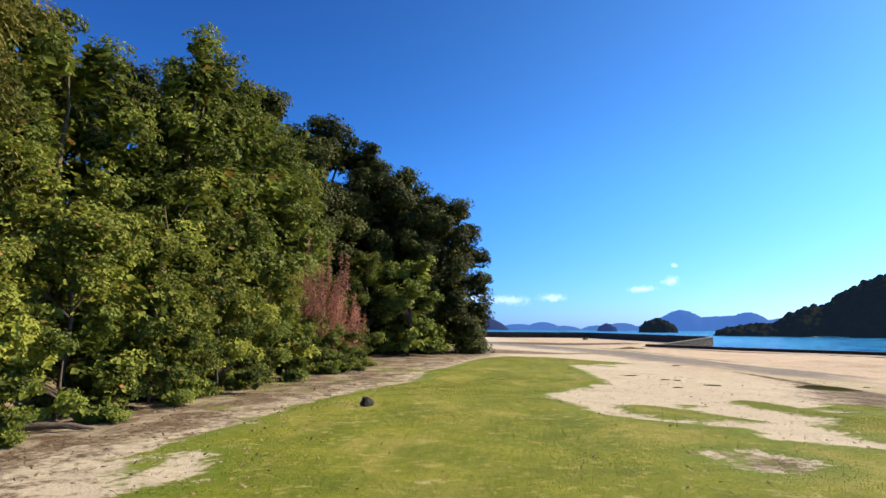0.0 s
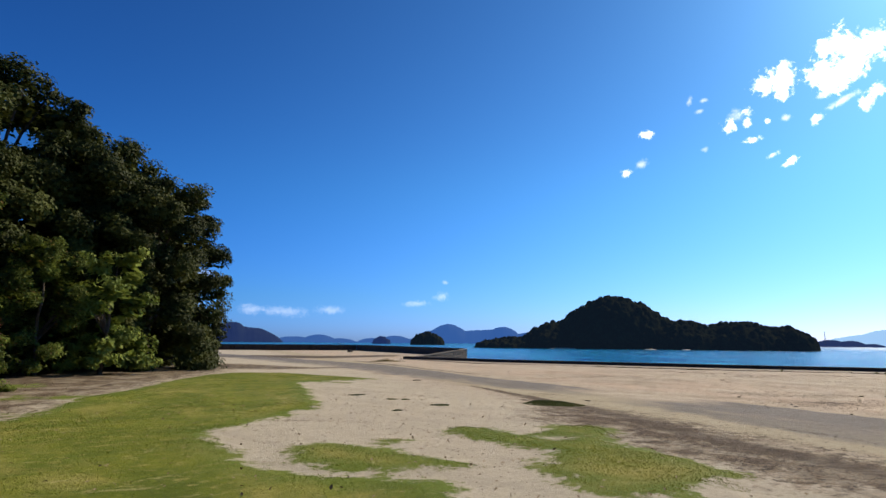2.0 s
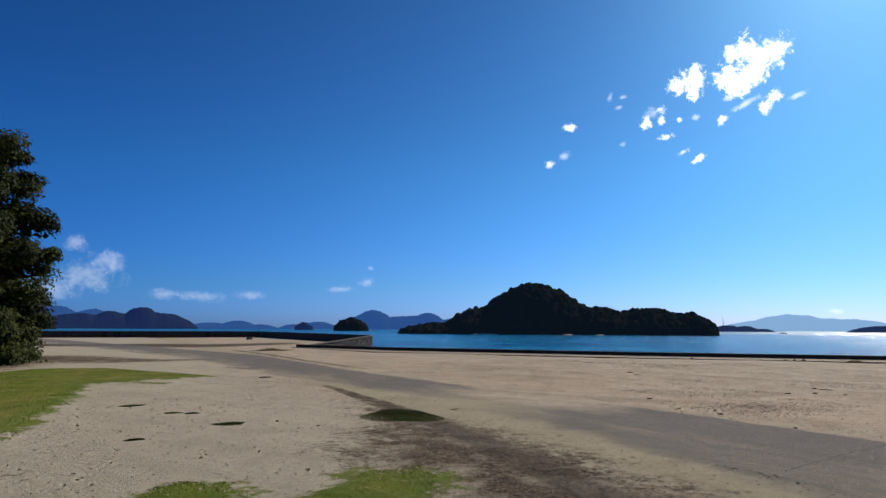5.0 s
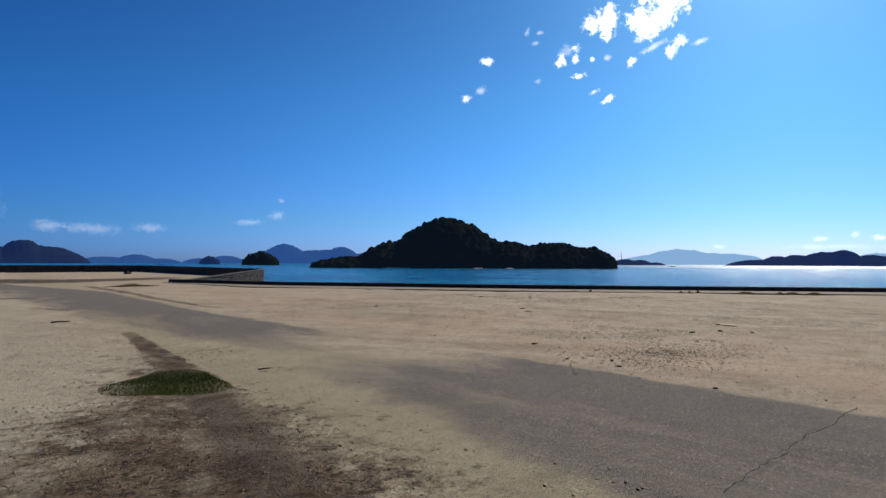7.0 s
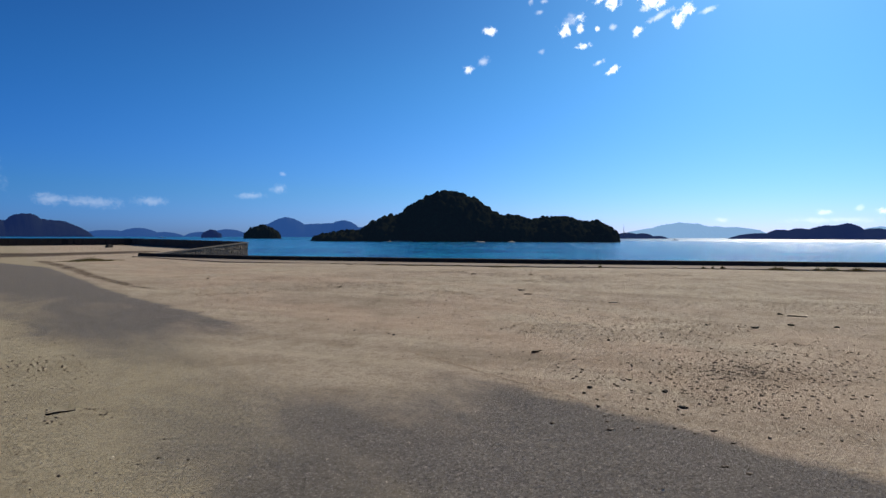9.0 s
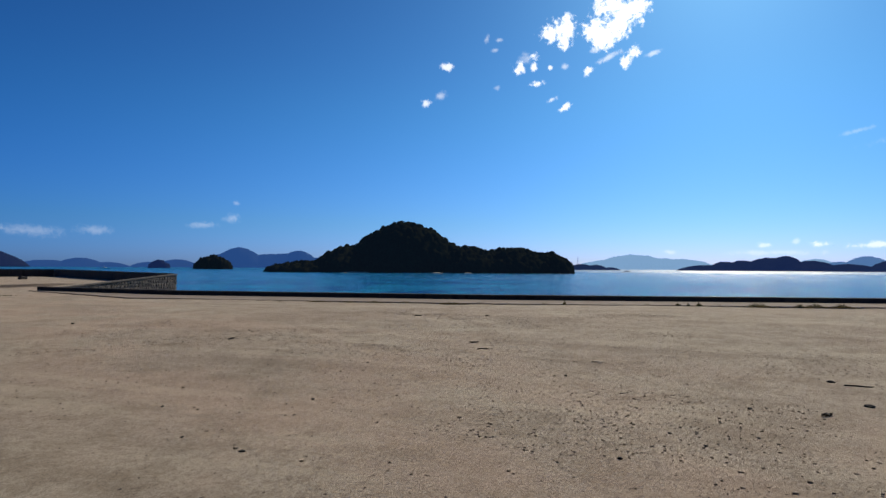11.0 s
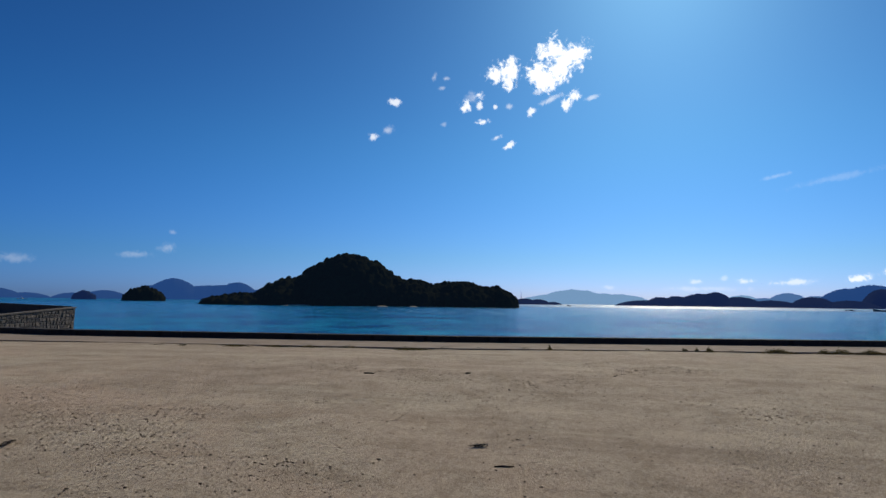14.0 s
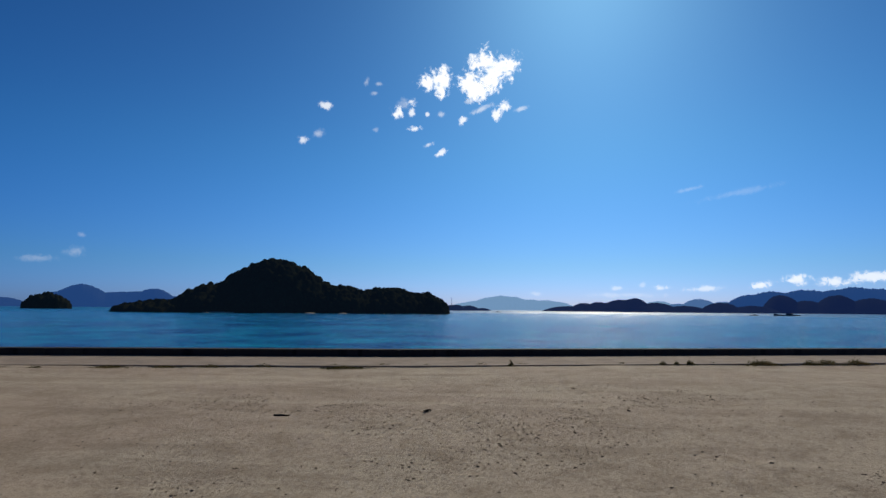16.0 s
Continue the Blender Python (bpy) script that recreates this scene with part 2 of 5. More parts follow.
def plain(name, a, b, scale=8.0, rough=0.85, bump=0.4, dist=0.01, spec=0.3):
    n = Nodes(name)
    col = n.mix(n.step(n.noise(scale, 6, 0.65), 0.3, 0.7), a, b)
    col = n.mix(n.math("MULTIPLY", n.step(n.noise(scale * 6, 4), 0.5, 0.75), 0.5), col, tuple(c * 0.55 for c in a))
    n.bump(n.math("ADD", n.noise(scale * 5, 5, 0.7), n.noise(scale, 4)), bump, dist)
    return n.done(col, rough, 0, spec)


def concrete_material(name="weathered_concrete"):
    n = Nodes(name)
    # near-black base holds the landward faces' shade too; the streaks are weathering
    col = n.mix(n.noise(1.2, 6, 0.65), (0.022, 0.018, 0.016), (0.055, 0.047, 0.04))
    col = n.mix(n.step(n.noise(2.4, 5, 0.6, n.stretch(1, 1, 0.15)), 0.5, 0.7), col, (0.014, 0.012, 0.011))
    col = n.mix(n.step(n.noise(70, 3), 0.6, 0.75), col, (0.08, 0.07, 0.06))
    n.bump(n.math("ADD", n.noise(45, 5, 0.7), n.noise(5, 4)), 0.5, 0.012)
    return n.done(col, 0.9, 0, 0.25)


def sea_material():
    n = Nodes("sea_water")
    ripples = n.math("ADD", n.math("MULTIPLY", n.noise(1.6, 4, 0.65, n.stretch(1, 1, 1), 0.6), 0.32),
                     n.math("MULTIPLY", n.noise(0.25, 5, 0.6, n.stretch(1.0, 1.4, 1)), 1.5))
    length = n.t.nodes.new("ShaderNodeVectorMath")
    length.operation = "LENGTH"
    n.t.links.new(n.co, length.inputs[0])
    offshore = n.step(length.outputs["Value"], 200.0, 1700.0)
    bp = n.t.nodes.new("ShaderNodeBump")
    bp.inputs["Strength"].default_value = 1.0
    n.put(bp.inputs["Distance"], n.math("MULTIPLY_ADD", offshore, 0.35, 0.36))
    n.put(bp.inputs["Height"], ripples)
    n.t.links.new(bp.outputs[0], n.b.inputs["Normal"])
    # calm slicks and ruffled lanes; short wavelets run across the wind
    slick = n.step(n.noise(0.022, 8, 0.72, n.stretch(1, 0.7, 1), 0.5), 0.40, 0.62)
    lanes = n.step(n.noise(0.07, 7, 0.7, None, 0.4), 0.42, 0.62)
    wind = n.t.nodes.new("ShaderNodeMapping")
    wind.vector_type = "TEXTURE"
    wind.inputs["Rotation"].default_value = (0, 0, radians(-70))
    wind.inputs["Scale"].default_value = (1.3, 26, 1)
    n.t.links.new(n.co, wind.inputs["Vector"])
    wavelets = n.math("MULTIPLY", n.step(n.noise(1.0, 3, 0.7, wind.outputs[0]), 0.57, 0.64), n.step(length.outputs["Value"], 230.0, 430.0))
    col = n.mix(slick, (0.001, 0.030, 0.19), (0.003, 0.145, 0.325))
    col = n.mix(n.math("MULTIPLY", lanes, 0.75), col, (0.005, 0.26, 0.40))
    n.b.inputs["IOR"].default_value = 1.33
    rough = n.math("ADD", n.math("MULTIPLY_ADD", offshore, 0.2, 0.14), n.math("MULTIPLY", slick, 0.04))
    rough = n.math("ADD", rough, n.math("MULTIPLY", wavelets, n.math("MULTIPLY_ADD", lanes, 0.2, 0.2)))
    return n.done(col, rough, 0, n.math("ADD", n.math("MULTIPLY_ADD", offshore, 0.28, 0.025), n.math("MULTIPLY", wavelets, 0.75)))


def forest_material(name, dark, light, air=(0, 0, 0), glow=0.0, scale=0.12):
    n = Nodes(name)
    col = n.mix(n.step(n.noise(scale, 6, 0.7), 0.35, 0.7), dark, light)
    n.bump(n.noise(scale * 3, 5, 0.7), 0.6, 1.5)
    # the emitted colour stands in for bluish air light over distance
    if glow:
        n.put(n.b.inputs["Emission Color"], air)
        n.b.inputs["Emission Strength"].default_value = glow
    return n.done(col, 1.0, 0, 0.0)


def cloud_material():
    n = Nodes("cloud_glow")
    uv = n.t.nodes.new("ShaderNodeTexCoord").outputs["UV"]
    sep = n.t.nodes.new("ShaderNodeSeparateXYZ")
    n.t.links.new(uv, sep.inputs[0])
    dx = n.math("SUBTRACT", sep.outputs[0], 0.5)
    dy = n.math("SUBTRACT", sep.outputs[1], 0.5)
    r = n.math("SQRT", n.math("ADD", n.math("MULTIPLY", dx, dx), n.math("MULTIPLY", dy, dy)))
    # noise in metres keeps the billows of all clouds at one size
    co = n.t.nodes.new("ShaderNodeNewGeometry").outputs["Position"]
    billow = n.math("ADD", n.math("MULTIPLY", n.noise(0.008, 5, 0.55, co, 0.5), 0.45),
                    n.math("ADD", n.math("MULTIPLY", n.noise(0.024, 4, 0.52, co, 0.8), 0.42), n.math("MULTIPLY", n.noise(0.07, 3, 0.5, co, 0.8), 0.10)))
    thick = n.t.nodes.new("ShaderNodeAttribute")
    thick.attribute_name = "thickness"
    full = n.step(thick.outputs["Fac"], 0.3, 0.9)
    body = n.math("ADD", n.math("MULTIPLY", n.math("SUBTRACT", billow, 0.51), n.math("MULTIPLY_ADD", full, 1.5, 2.4)), n.math("MULTIPLY", n.math("SUBTRACT", 0.32, r), 2.7))
    alpha = n.math("MULTIPLY", n.step(body, -0.12, n.math("MULTIPLY_ADD", full, -0.35, 0.85)), thick.outputs["Fac"])
    # emission replaces sunlight scattered in the cloud; bluer thin parts are painted shading
    shade = n.mix(n.step(body, 0.05, 0.4), (0.72, 0.84, 1.0), (1.0, 1.0, 1.0))
    em = n.node("ShaderNodeEmission", Color=shade, Strength=1.7)
    tp = n.t.nodes.new("ShaderNodeBsdfTransparent")
    mx = n.t.nodes.new("ShaderNodeMixShader")
    n.t.links.new(alpha, mx.inputs[0])
    n.t.links.new(tp.outputs[0], mx.inputs[1])
    n.t.links.new(em.outputs[0], mx.inputs[2])
    n.t.links.new(mx.outputs[0], n.out.inputs["Surface"])
    return n.m


GROUND = ground_material()
CONCRETE = concrete_material("stained_shaded_concrete")
SLAB = plain("sandy_concrete", (0.24, 0.185, 0.135), (0.34, 0.27, 0.20), 1.2, 0.95, 0.5, 0.02)
CAPSTONE = plain("pale_concrete", (0.10, 0.083, 0.064), (0.18, 0.15, 0.118), 2.0)
MASONRY = plain("granite_block", (0.07, 0.058, 0.046), (0.24, 0.195, 0.15), 5.0, 0.9, 0.8, 0.04)
MORTAR = plain("old_mortar", (0.09, 0.078, 0.064), (0.16, 0.138, 0.115), 4.0)
BARK = plain("bark", (0.075, 0.055, 0.04), (0.14, 0.11, 0.085), 6.0, 0.95, 0.8, 0.02)
ROCK = plain("dark_stone", (0.022, 0.020, 0.018), (0.055, 0.05, 0.045), 9.0, 0.9, 0.7, 0.02)
PEBBLE = plain("pebble_grit", (0.06, 0.043, 0.03), (0.25, 0.19, 0.135), 23.0)
DRIFT = plain("bleached_driftwood", (0.50, 0.43, 0.33), (0.66, 0.58, 0.46), 12.0)
CRACK = plain("crack_dirt", (0.02, 0.018, 0.016), (0.05, 0.042, 0.034), 20.0)
RUT = plain("rusty_sand_rut", (0.22, 0.14, 0.085), (0.32, 0.22, 0.14), 20.0)
TWIG = plain("dark_twig", (0.05, 0.037, 0.028), (0.11, 0.085, 0.06), 12.0)
LITTER = plain("dry_leaf_litter", (0.16, 0.10, 0.055), (0.38, 0.29, 0.18), 3.0)
LEAF_SHRUB = leaf_material("shrub_leaf", (0.055, 0.078, 0.014), (0.26, 0.285, 0.05), (0.30, 0.18, 0.06))
LEAF_TREE = leaf_material("broadleaf", (0.033, 0.051, 0.012), (0.168, 0.205, 0.037), (0.22, 0.14, 0.04))
LEAF_DARK = leaf_material("evergreen_oak_leaf", (0.018, 0.027, 0.007), (0.064, 0.074, 0.016), None, 0.2)
LEAF_PALE = leaf_material("pale_young_leaf", (0.12, 0.17, 0.03), (0.24, 0.28, 0.06))
LEAF_OLIVE = leaf_material("olive_leaf", (0.05, 0.058, 0.015), (0.19, 0.18, 0.044), (0.24, 0.13, 0.04))
LEAF_RED = leaf_material("withered_red_leaf", (0.24, 0.10, 0.07), (0.50, 0.25, 0.18), (0.14, 0.08, 0.05), 0.3)
GRASS = leaf_material("lawn_blade", (0.10, 0.132, 0.010), (0.225, 0.238, 0.024), (0.40, 0.34, 0.16), 0.25, (0.44, 0.385, 0.12))
TUFT = leaf_material("dark_tuft_blade", (0.03, 0.046, 0.011), (0.075, 0.088, 0.02), (0.25, 0.22, 0.10), 0.25)
WEED = leaf_material("dry_weed", (0.07, 0.07, 0.02), (0.17, 0.13, 0.05), None, 0.25)
WATER = sea_material()
# dark foliage plus a faint blue emission painted in as haze
CANOPY = forest_material("island_canopy_haze_glow", (0.009, 0.010, 0.006), (0.018, 0.020, 0.010), (0.0028, 0.0055, 0.0105), 1.0)
# the hills' blues are an emitted glow that imitates haze
HILL_NEAR = forest_material("hill_haze_glow_dark", (0.008, 0.011, 0.008), (0.013, 0.016, 0.011), (0.009, 0.021, 0.084), 1.0, 0.01)
HILL_FAR = forest_material("hill_haze_glow_far", (0.008, 0.011, 0.009), (0.013, 0.016, 0.012), (0.024, 0.082, 0.275), 1.0, 0.008)
HILL_PALE = forest_material("hill_haze_glow_palest", (0.008, 0.011, 0.009), (0.013, 0.016, 0.012), (0.26, 0.46, 0.74), 1.0, 0.008)
HILL_HAZE = forest_material("hill_haze_glow_mid", (0.008, 0.011, 0.009), (0.013, 0.016, 0.012), (0.10, 0.22, 0.48), 1.0, 0.008)
BEACH = plain("beach_sand", (0.40, 0.33, 0.24), (0.52, 0.44, 0.33), 0.3)
HULL = plain("boat_hull_paint", (0.05, 0.055, 0.065), (0.09, 0.095, 0.11), 2.0, 0.5)
HULL_WHITE = plain("boat_white_paint", (0.70, 0.70, 0.68), (0.80, 0.80, 0.78), 2.0, 0.4)
CLOUD_GLOW = cloud_material()


# ---------------------------------------------------------------- mesh helpers
def link(name, bm, material, parent=None, label="", smooth=False):
    me = bpy.data.meshes.new(name)
    bm.to_mesh(me)
    bm.free()
    me.materials.append(material)
    if smooth:
        me.shade_smooth()
    ob = new(name, me)
    ob.parent = parent
    if label:
        ob["label"] = label
    return ob


def part(name, bm, material, parent, label="", smooth=False):
    return link(name, bm, material, parent, label, smooth)


def arrays(name, verts, faces, material, parent=None, smooth=False):
    """One mesh from numpy arrays of corners and faces of one size."""
    me = bpy.data.meshes.new(name)
    verts, faces = np.asarray(verts, np.float32), np.asarray(faces, np.int32)
    k = faces.shape[1]
    me.vertices.add(len(verts))
    me.vertices.foreach_set("co", verts.ravel())
    me.loops.add(faces.size)
    me.loops.foreach_set("vertex_index", faces.ravel())
    me.polygons.add(len(faces))
    me.polygons.foreach_set("loop_start", np.arange(0, faces.size, k, dtype=np.int32))
    me.polygons.foreach_set("use_smooth", np.full(len(faces), smooth))
    me.update(calc_edges=True)
    me.materials.append(material)
    ob = new(name, me)
    ob.parent = parent
    return ob


def side_of(px, py, poly):
    """Distance to a closed outline, positive inside."""
    inside = np.zeros(px.shape, bool)
    best = np.full(px.shape, 1e9)
    for (ax, ay), (bx, by) in zip(poly, poly[1:] + poly[:1]):
        dx, dy = bx - ax, by - ay
        t = np.clip(((px - ax) * dx + (py - ay) * dy) / (dx * dx + dy * dy), 0, 1)
        best = np.minimum(best, np.hypot(px - ax - t * dx, py - ay - t * dy))
        cross = (ay > py) != (by > py)
        inside ^= cross & (px < ax + (py - ay) / (dy if dy else 1e-9) * dx)
    return np.where(inside, best, -best)


def along(px, py, line, widths):
    """Half width minus distance to an open line."""
    best = np.full(px.shape, -1e9)
    for (ax, ay), (bx, by), wa, wb in zip(line, line[1:], widths, widths[1:]):
        dx, dy = bx - ax, by - ay
        t = np.clip(((px - ax) * dx + (py - ay) * dy) / (dx * dx + dy * dy), 0, 1)
        best = np.maximum(best, wa + (wb - wa) * t - np.hypot(px - ax - t * dx, py - ay - t * dy))
    return best


def waves(px, py, scale, seed, octaves=3):
    """Smooth uneven value from -1 to 1 out of summed sines."""
    rng = np.random.RandomState(seed)
    v = np.zeros(px.shape)
    amp = 1.0
    for o in range(octaves):
        for _ in range(4):
            a, ph = rng.uniform(0, 2 * np.pi, 2)
            f = scale * 2 ** o * rng.uniform(0.7, 1.4)
            v += amp * np.sin((px * np.cos(a) + py * np.sin(a)) * f + ph) / 4
        amp *= 0.5
    return v


# ---------------------------------------------------------------- plan
WALL_LINE = [(18.2, 50.6), (22.5, 41.2), (31.9, 28.9), (42.7, 17.3), (75.0, -17.5), (300.0, -260.0)]
JETTY = [(18.2, 50.6), (27.6, 58.7), (26.0, 99.0), (-40.0, 110.0), (-900.0, 240.0)]
LAND = WALL_LINE[::-1] + JETTY[1:] + [(-3000.0, 240.0), (-3000.0, -3000.0), (300.0, -3000.0)]
LAWN = [(-3.0, -14.0), (-3.0, 5.3), (-3.7, 6.8), (-3.2, 9.1), (-2.9, 11.3), (-1.9, 14.2), (-0.8, 16.5), (-0.6, 19.6),
        (2.3, 30.0), (3.4, 31.5), (5.6, 30.8), (8.6, 25.3), (5.4, 23.8), (5.1, 19.6), (4.7, 15.9), (3.6, 14.4), (2.4, 13.1),
        (2.9, 10.4), (3.4, 9.7), (4.8, 8.9), (4.6, 8.0), (5.6, 7.5), (6.3, 7.0), (6.8, 4.0), (6.0, -14.0)]
LAWN_SPIT = [(3.3, 11.2), (4.0, 11.6), (4.7, 10.8), (5.4, 9.4), (4.2, 9.4), (3.3, 10.2)]
LAWN_ISLE = [(5.8, 11.75), (6.5, 12.5), (6.9, 12.2), (7.1, 11.35), (7.55, 11.55), (8.2, 12.1), (8.7, 11.85), (9.05, 11.35), (8.65, 10.9), (8.1, 10.4), (8.2, 8.9), (8.1, 7.9), (6.6, 7.4), (5.9, 7.8), (5.9, 9.0), (6.7, 9.9), (6.5, 10.5)]
DARK_TUFTS = [(10.3, 15.3, 0.62, 0.8), (7.5, 15.75, 0.24, 0.16), (6.2, 18.7, 0.22, 0.12), (6.8, 17.4, 0.15, 0.07), (7.1, 17.2, 0.12, 0.06), (6.15, 14.9, 0.12, 0.06), (9.9, 6.6, 0.35, 0.9)]
TUFTS = [(4.9, 11.4, 0.3, 0.2), (6.4, 23.6, 0.6, 0.25)]
ROAD = [(14.5, -30.0), (13.6, 8.0), (13.5, 13.0), (12.9, 19.0), (12.0, 26.0), (11.0, 38.0), (6.5, 56.0), (-6.0, 100.0)]
SOIL_EDGE = [(10.78, 20.9), (10.64, 17.0), (10.50, 15.0), (10.34, 13.4), (10.14, 12.0), (9.86, 10.2), (9.5, 4.0), (9.3, -8.0)]
JETTY_SOIL = [(-4.0, 66.0), (6.0, 62.0), (12.0, 57.5), (17.0, 60.0), (21.0, 64.0)]
ROAD_HALF = [1.9, 1.7, 1.4, 1.15, 1.4, 1.9, 2.2, 2.6]


def hill(px, py):
    """The wooded slope on the left of the lawn."""
    edge = np.interp(py, [-14, 5, 14, 24, 29, 36, 60], [-6.2, -5.6, -4.7, -4.6, -7.0, -9.0, -12.0])
    d = np.clip(edge - 1.5 - px, 0, 60)
    fade = np.clip((70 - py) / 25, 0, 1)
    return fade * (0.5 * d - 0.0035 * d * d)


def rise(px, py):
    """The sand swells by a hand's breadth on the way to the sea wall."""
    up = np.clip((py + 0.35 * (px - 20) - 16.4) / 3.4, 0, 1) * np.clip((px - 14) / 4, 0, 1) * np.clip((36 - py) / 9, 0, 1)
    up = up * np.clip((-along(px, py, WALL_LINE[1:5], [0, 0, 0, 0]) - 3.2) / 5, 0, 1)
    return 0.11 * up * up * (3 - 2 * up)


def lawn_depth(px, py):
    g = np.maximum(np.maximum(side_of(px, py, LAWN), side_of(px, py, LAWN_ISLE)), side_of(px, py, LAWN_SPIT))
    for x, y, a, b in TUFTS:
        g = np.maximum(g, (1 - np.hypot((px - x) / a, (py - y) / b)) * min(a, b))
    # thin bare patches
    for x, y, a, b in ((3.7, 6.7, 0.55, 0.6), (7.4, 10.9, 0.28, 0.3), (-3.2, 6.0, 0.7, 1.0)):
        g = np.minimum(g, np.maximum((np.hypot((px - x) / a, (py - y) / b) - 1) * min(a, b) + 0.1, -0.02))
    return g


def steps(*spans):
    out = []
    for a, b, d in spans:
        out.append(np.arange(a, b, d))
    return np.unique(np.concatenate(out).round(4))


def build_ground():
    xs = steps((-3000, -200, 400), (-200, -40, 20), (-40, -8, 1.0), (-8, 27, 0.14), (27, 46, 0.4), (46, 120, 2.5), (120, 301, 30))
    ys = steps((-3000, -200, 400), (-200, -20, 15), (-20, -3, 0.7), (-3, 29, 0.14), (29, 62, 0.4), (62, 130, 2.5), (130, 400, 30))
    X, Y = np.meshgrid(xs, ys)
    land = side_of(X, Y, LAND)
    Z = 0.025 * waves(X, Y, 0.5, 3) + 0.008 * waves(X, Y, 4.0, 5) + hill(X, Y) + rise(X, Y)
    lawn = lawn_depth(X, Y)
    Z += 0.03 * np.clip(lawn + 0.1, 0, 0.3) / 0.3
    near = np.clip(1 - land / 3.0, 0, 1)
    Z = Z * (1 - near)
    Z = np.where(land < -0.3, -8.0, Z)
    wide = len(xs)
    i = np.arange((len(ys) - 1) * wide).reshape(-1, wide)[:, :-1].ravel()
    faces = np.stack([i, i + 1, i + 1 + wide, i + wide], 1)
    ob = arrays("ground", np.stack([X.ravel(), Y.ravel(), Z.ravel()], 1), faces, GROUND, None, True)
    soil = side_of(X, Y, [(-9.0, -14.0), (-2.9, -14.0)] + LAWN[1:9] + [(3.6, 34.5), (4.5, 38.0), (-8.0, 62.0), (-12.0, 30.0)]) * 0.22 + 0.03
    soil = np.maximum(soil, along(X, Y, [(10.4, 18.0), (10.1, 15.2), (9.6, 12.6), (9.3, 9.0), (9.3, 4.0), (9.0, -6.0)], [0.05, 0.6, 1.6, 1.6, 1.1, 0.1]) * 0.39 - 0.06)
    soil = np.maximum(soil, along(X, Y, SOIL_EDGE, [0.12, 0.24, 0.34, 0.38, 0.42, 0.44, 0.36, 0.02]) * 6.0)
    soil = np.maximum(soil, (1 - np.hypot((X - 3.7) / 0.6, (Y - 6.7) / 0.6)) * 0.5)
    soil = np.maximum(soil, (1 - np.hypot((X - 16.8) / 1.1, (Y - 12.7) / 0.6)) * 0.45 - 0.3)
    soil -= 0.16 * np.exp(-((X + 3.9) / 1.3) ** 2 - ((Y - 5.6) / 1.5) ** 2)
    soil = np.maximum(soil, along(X, Y, [(3.6, 14.3), (5.2, 13.4)], [0.25, 0.1]) - 0.15)
    soil = np.maximum(soil, along(X, Y, JETTY_SOIL, [2.5, 4.0, 3.6, 3.0, 1.4]) * 0.6 + 0.3)
    soil = np.maximum(soil, along(X, Y, [(12.9, 46.0), (13.4, 38.4), (13.6, 31.6), (13.9, 27.4), (14.3, 25.6)], [0.3, 0.3, 0.2, 0.13, 0.02]) * 2.2)
    soil = np.maximum(soil, along(X, Y, [(-8.0, 43.0), (2.5, 39.5), (6.0, 36.0), (9.3, 35.0)], [2.6, 2.6, 1.5, 0.2]) * 0.5 + 0.2)
    soil = np.maximum(soil, along(X, Y, [(9.6, 29.6), (10.4, 27.6)], [0.2, 0.1]) * 2.0)
    road = along(X, Y, ROAD, ROAD_HALF)
    side = X - np.interp(Y, [q[1] for q in ROAD], [q[0] for q in ROAD])
    bare = 1.0 - 0.6 * np.exp(-((Y - 16.6) / 2.4) ** 2) - (0.24 - 0.05 * np.clip((13.5 - Y) / 3, 0, 1)) * np.clip(0.1 - side, 0, 1.6)
    bare -= 0.55 * np.exp(-((Y - 16.2) / 2.2) ** 2) * np.clip(side + 0.4, 0, 1)
    road = np.where(side > 0, road * 2.2, road * 1.0 + 0.42 + 0.15 * np.clip((14 - Y) / 3, 0, 1))
    strip = along(X, Y, WALL_LINE, [0.1, 0.8, 1.0, 1.0, 1.0, 1.0])
    strip = np.where(Y > 52, -1.0, strip)
    # thin grass in blotches along the path by the wood
    path = np.where((X > -5.4) & (X < 0) & (Y < 26) & (lawn < 0.1), 0.5 * waves(X, Y, 1.3, 31) - 0.28 - 0.12 * np.clip(-3.2 - X, 0, 3), -2.0)
    lawn = np.maximum(lawn, path)
    zones = ob.data.attributes.new("zones", "FLOAT_COLOR", "POINT")
    rgba = np.stack([lawn, soil, road, bare], -1).reshape(-1, 4).clip(-2, 2).astype(np.float32)
    zones.data.foreach_set("color", rgba.ravel())
    st = ob.data.attributes.new("strip", "FLOAT", "POINT")
    st.data.foreach_set("value", strip.ravel().clip(-2, 2).astype(np.float32))
    return tagged(ob, "pale sandy ground with lawn patches, bare soil and a sand-dusted asphalt lane", "ground", kind="structure")


build_ground()

bm = bmesh.new()
bmesh.ops.create_grid(bm, x_segments=1, y_segments=1, size=4900)
sea = link("water", bm, WATER)
sea.location = (0, 0, SEA)
tagged(sea, "calm blue sea with small ripples and sun glitter", "sea", kind="structure")


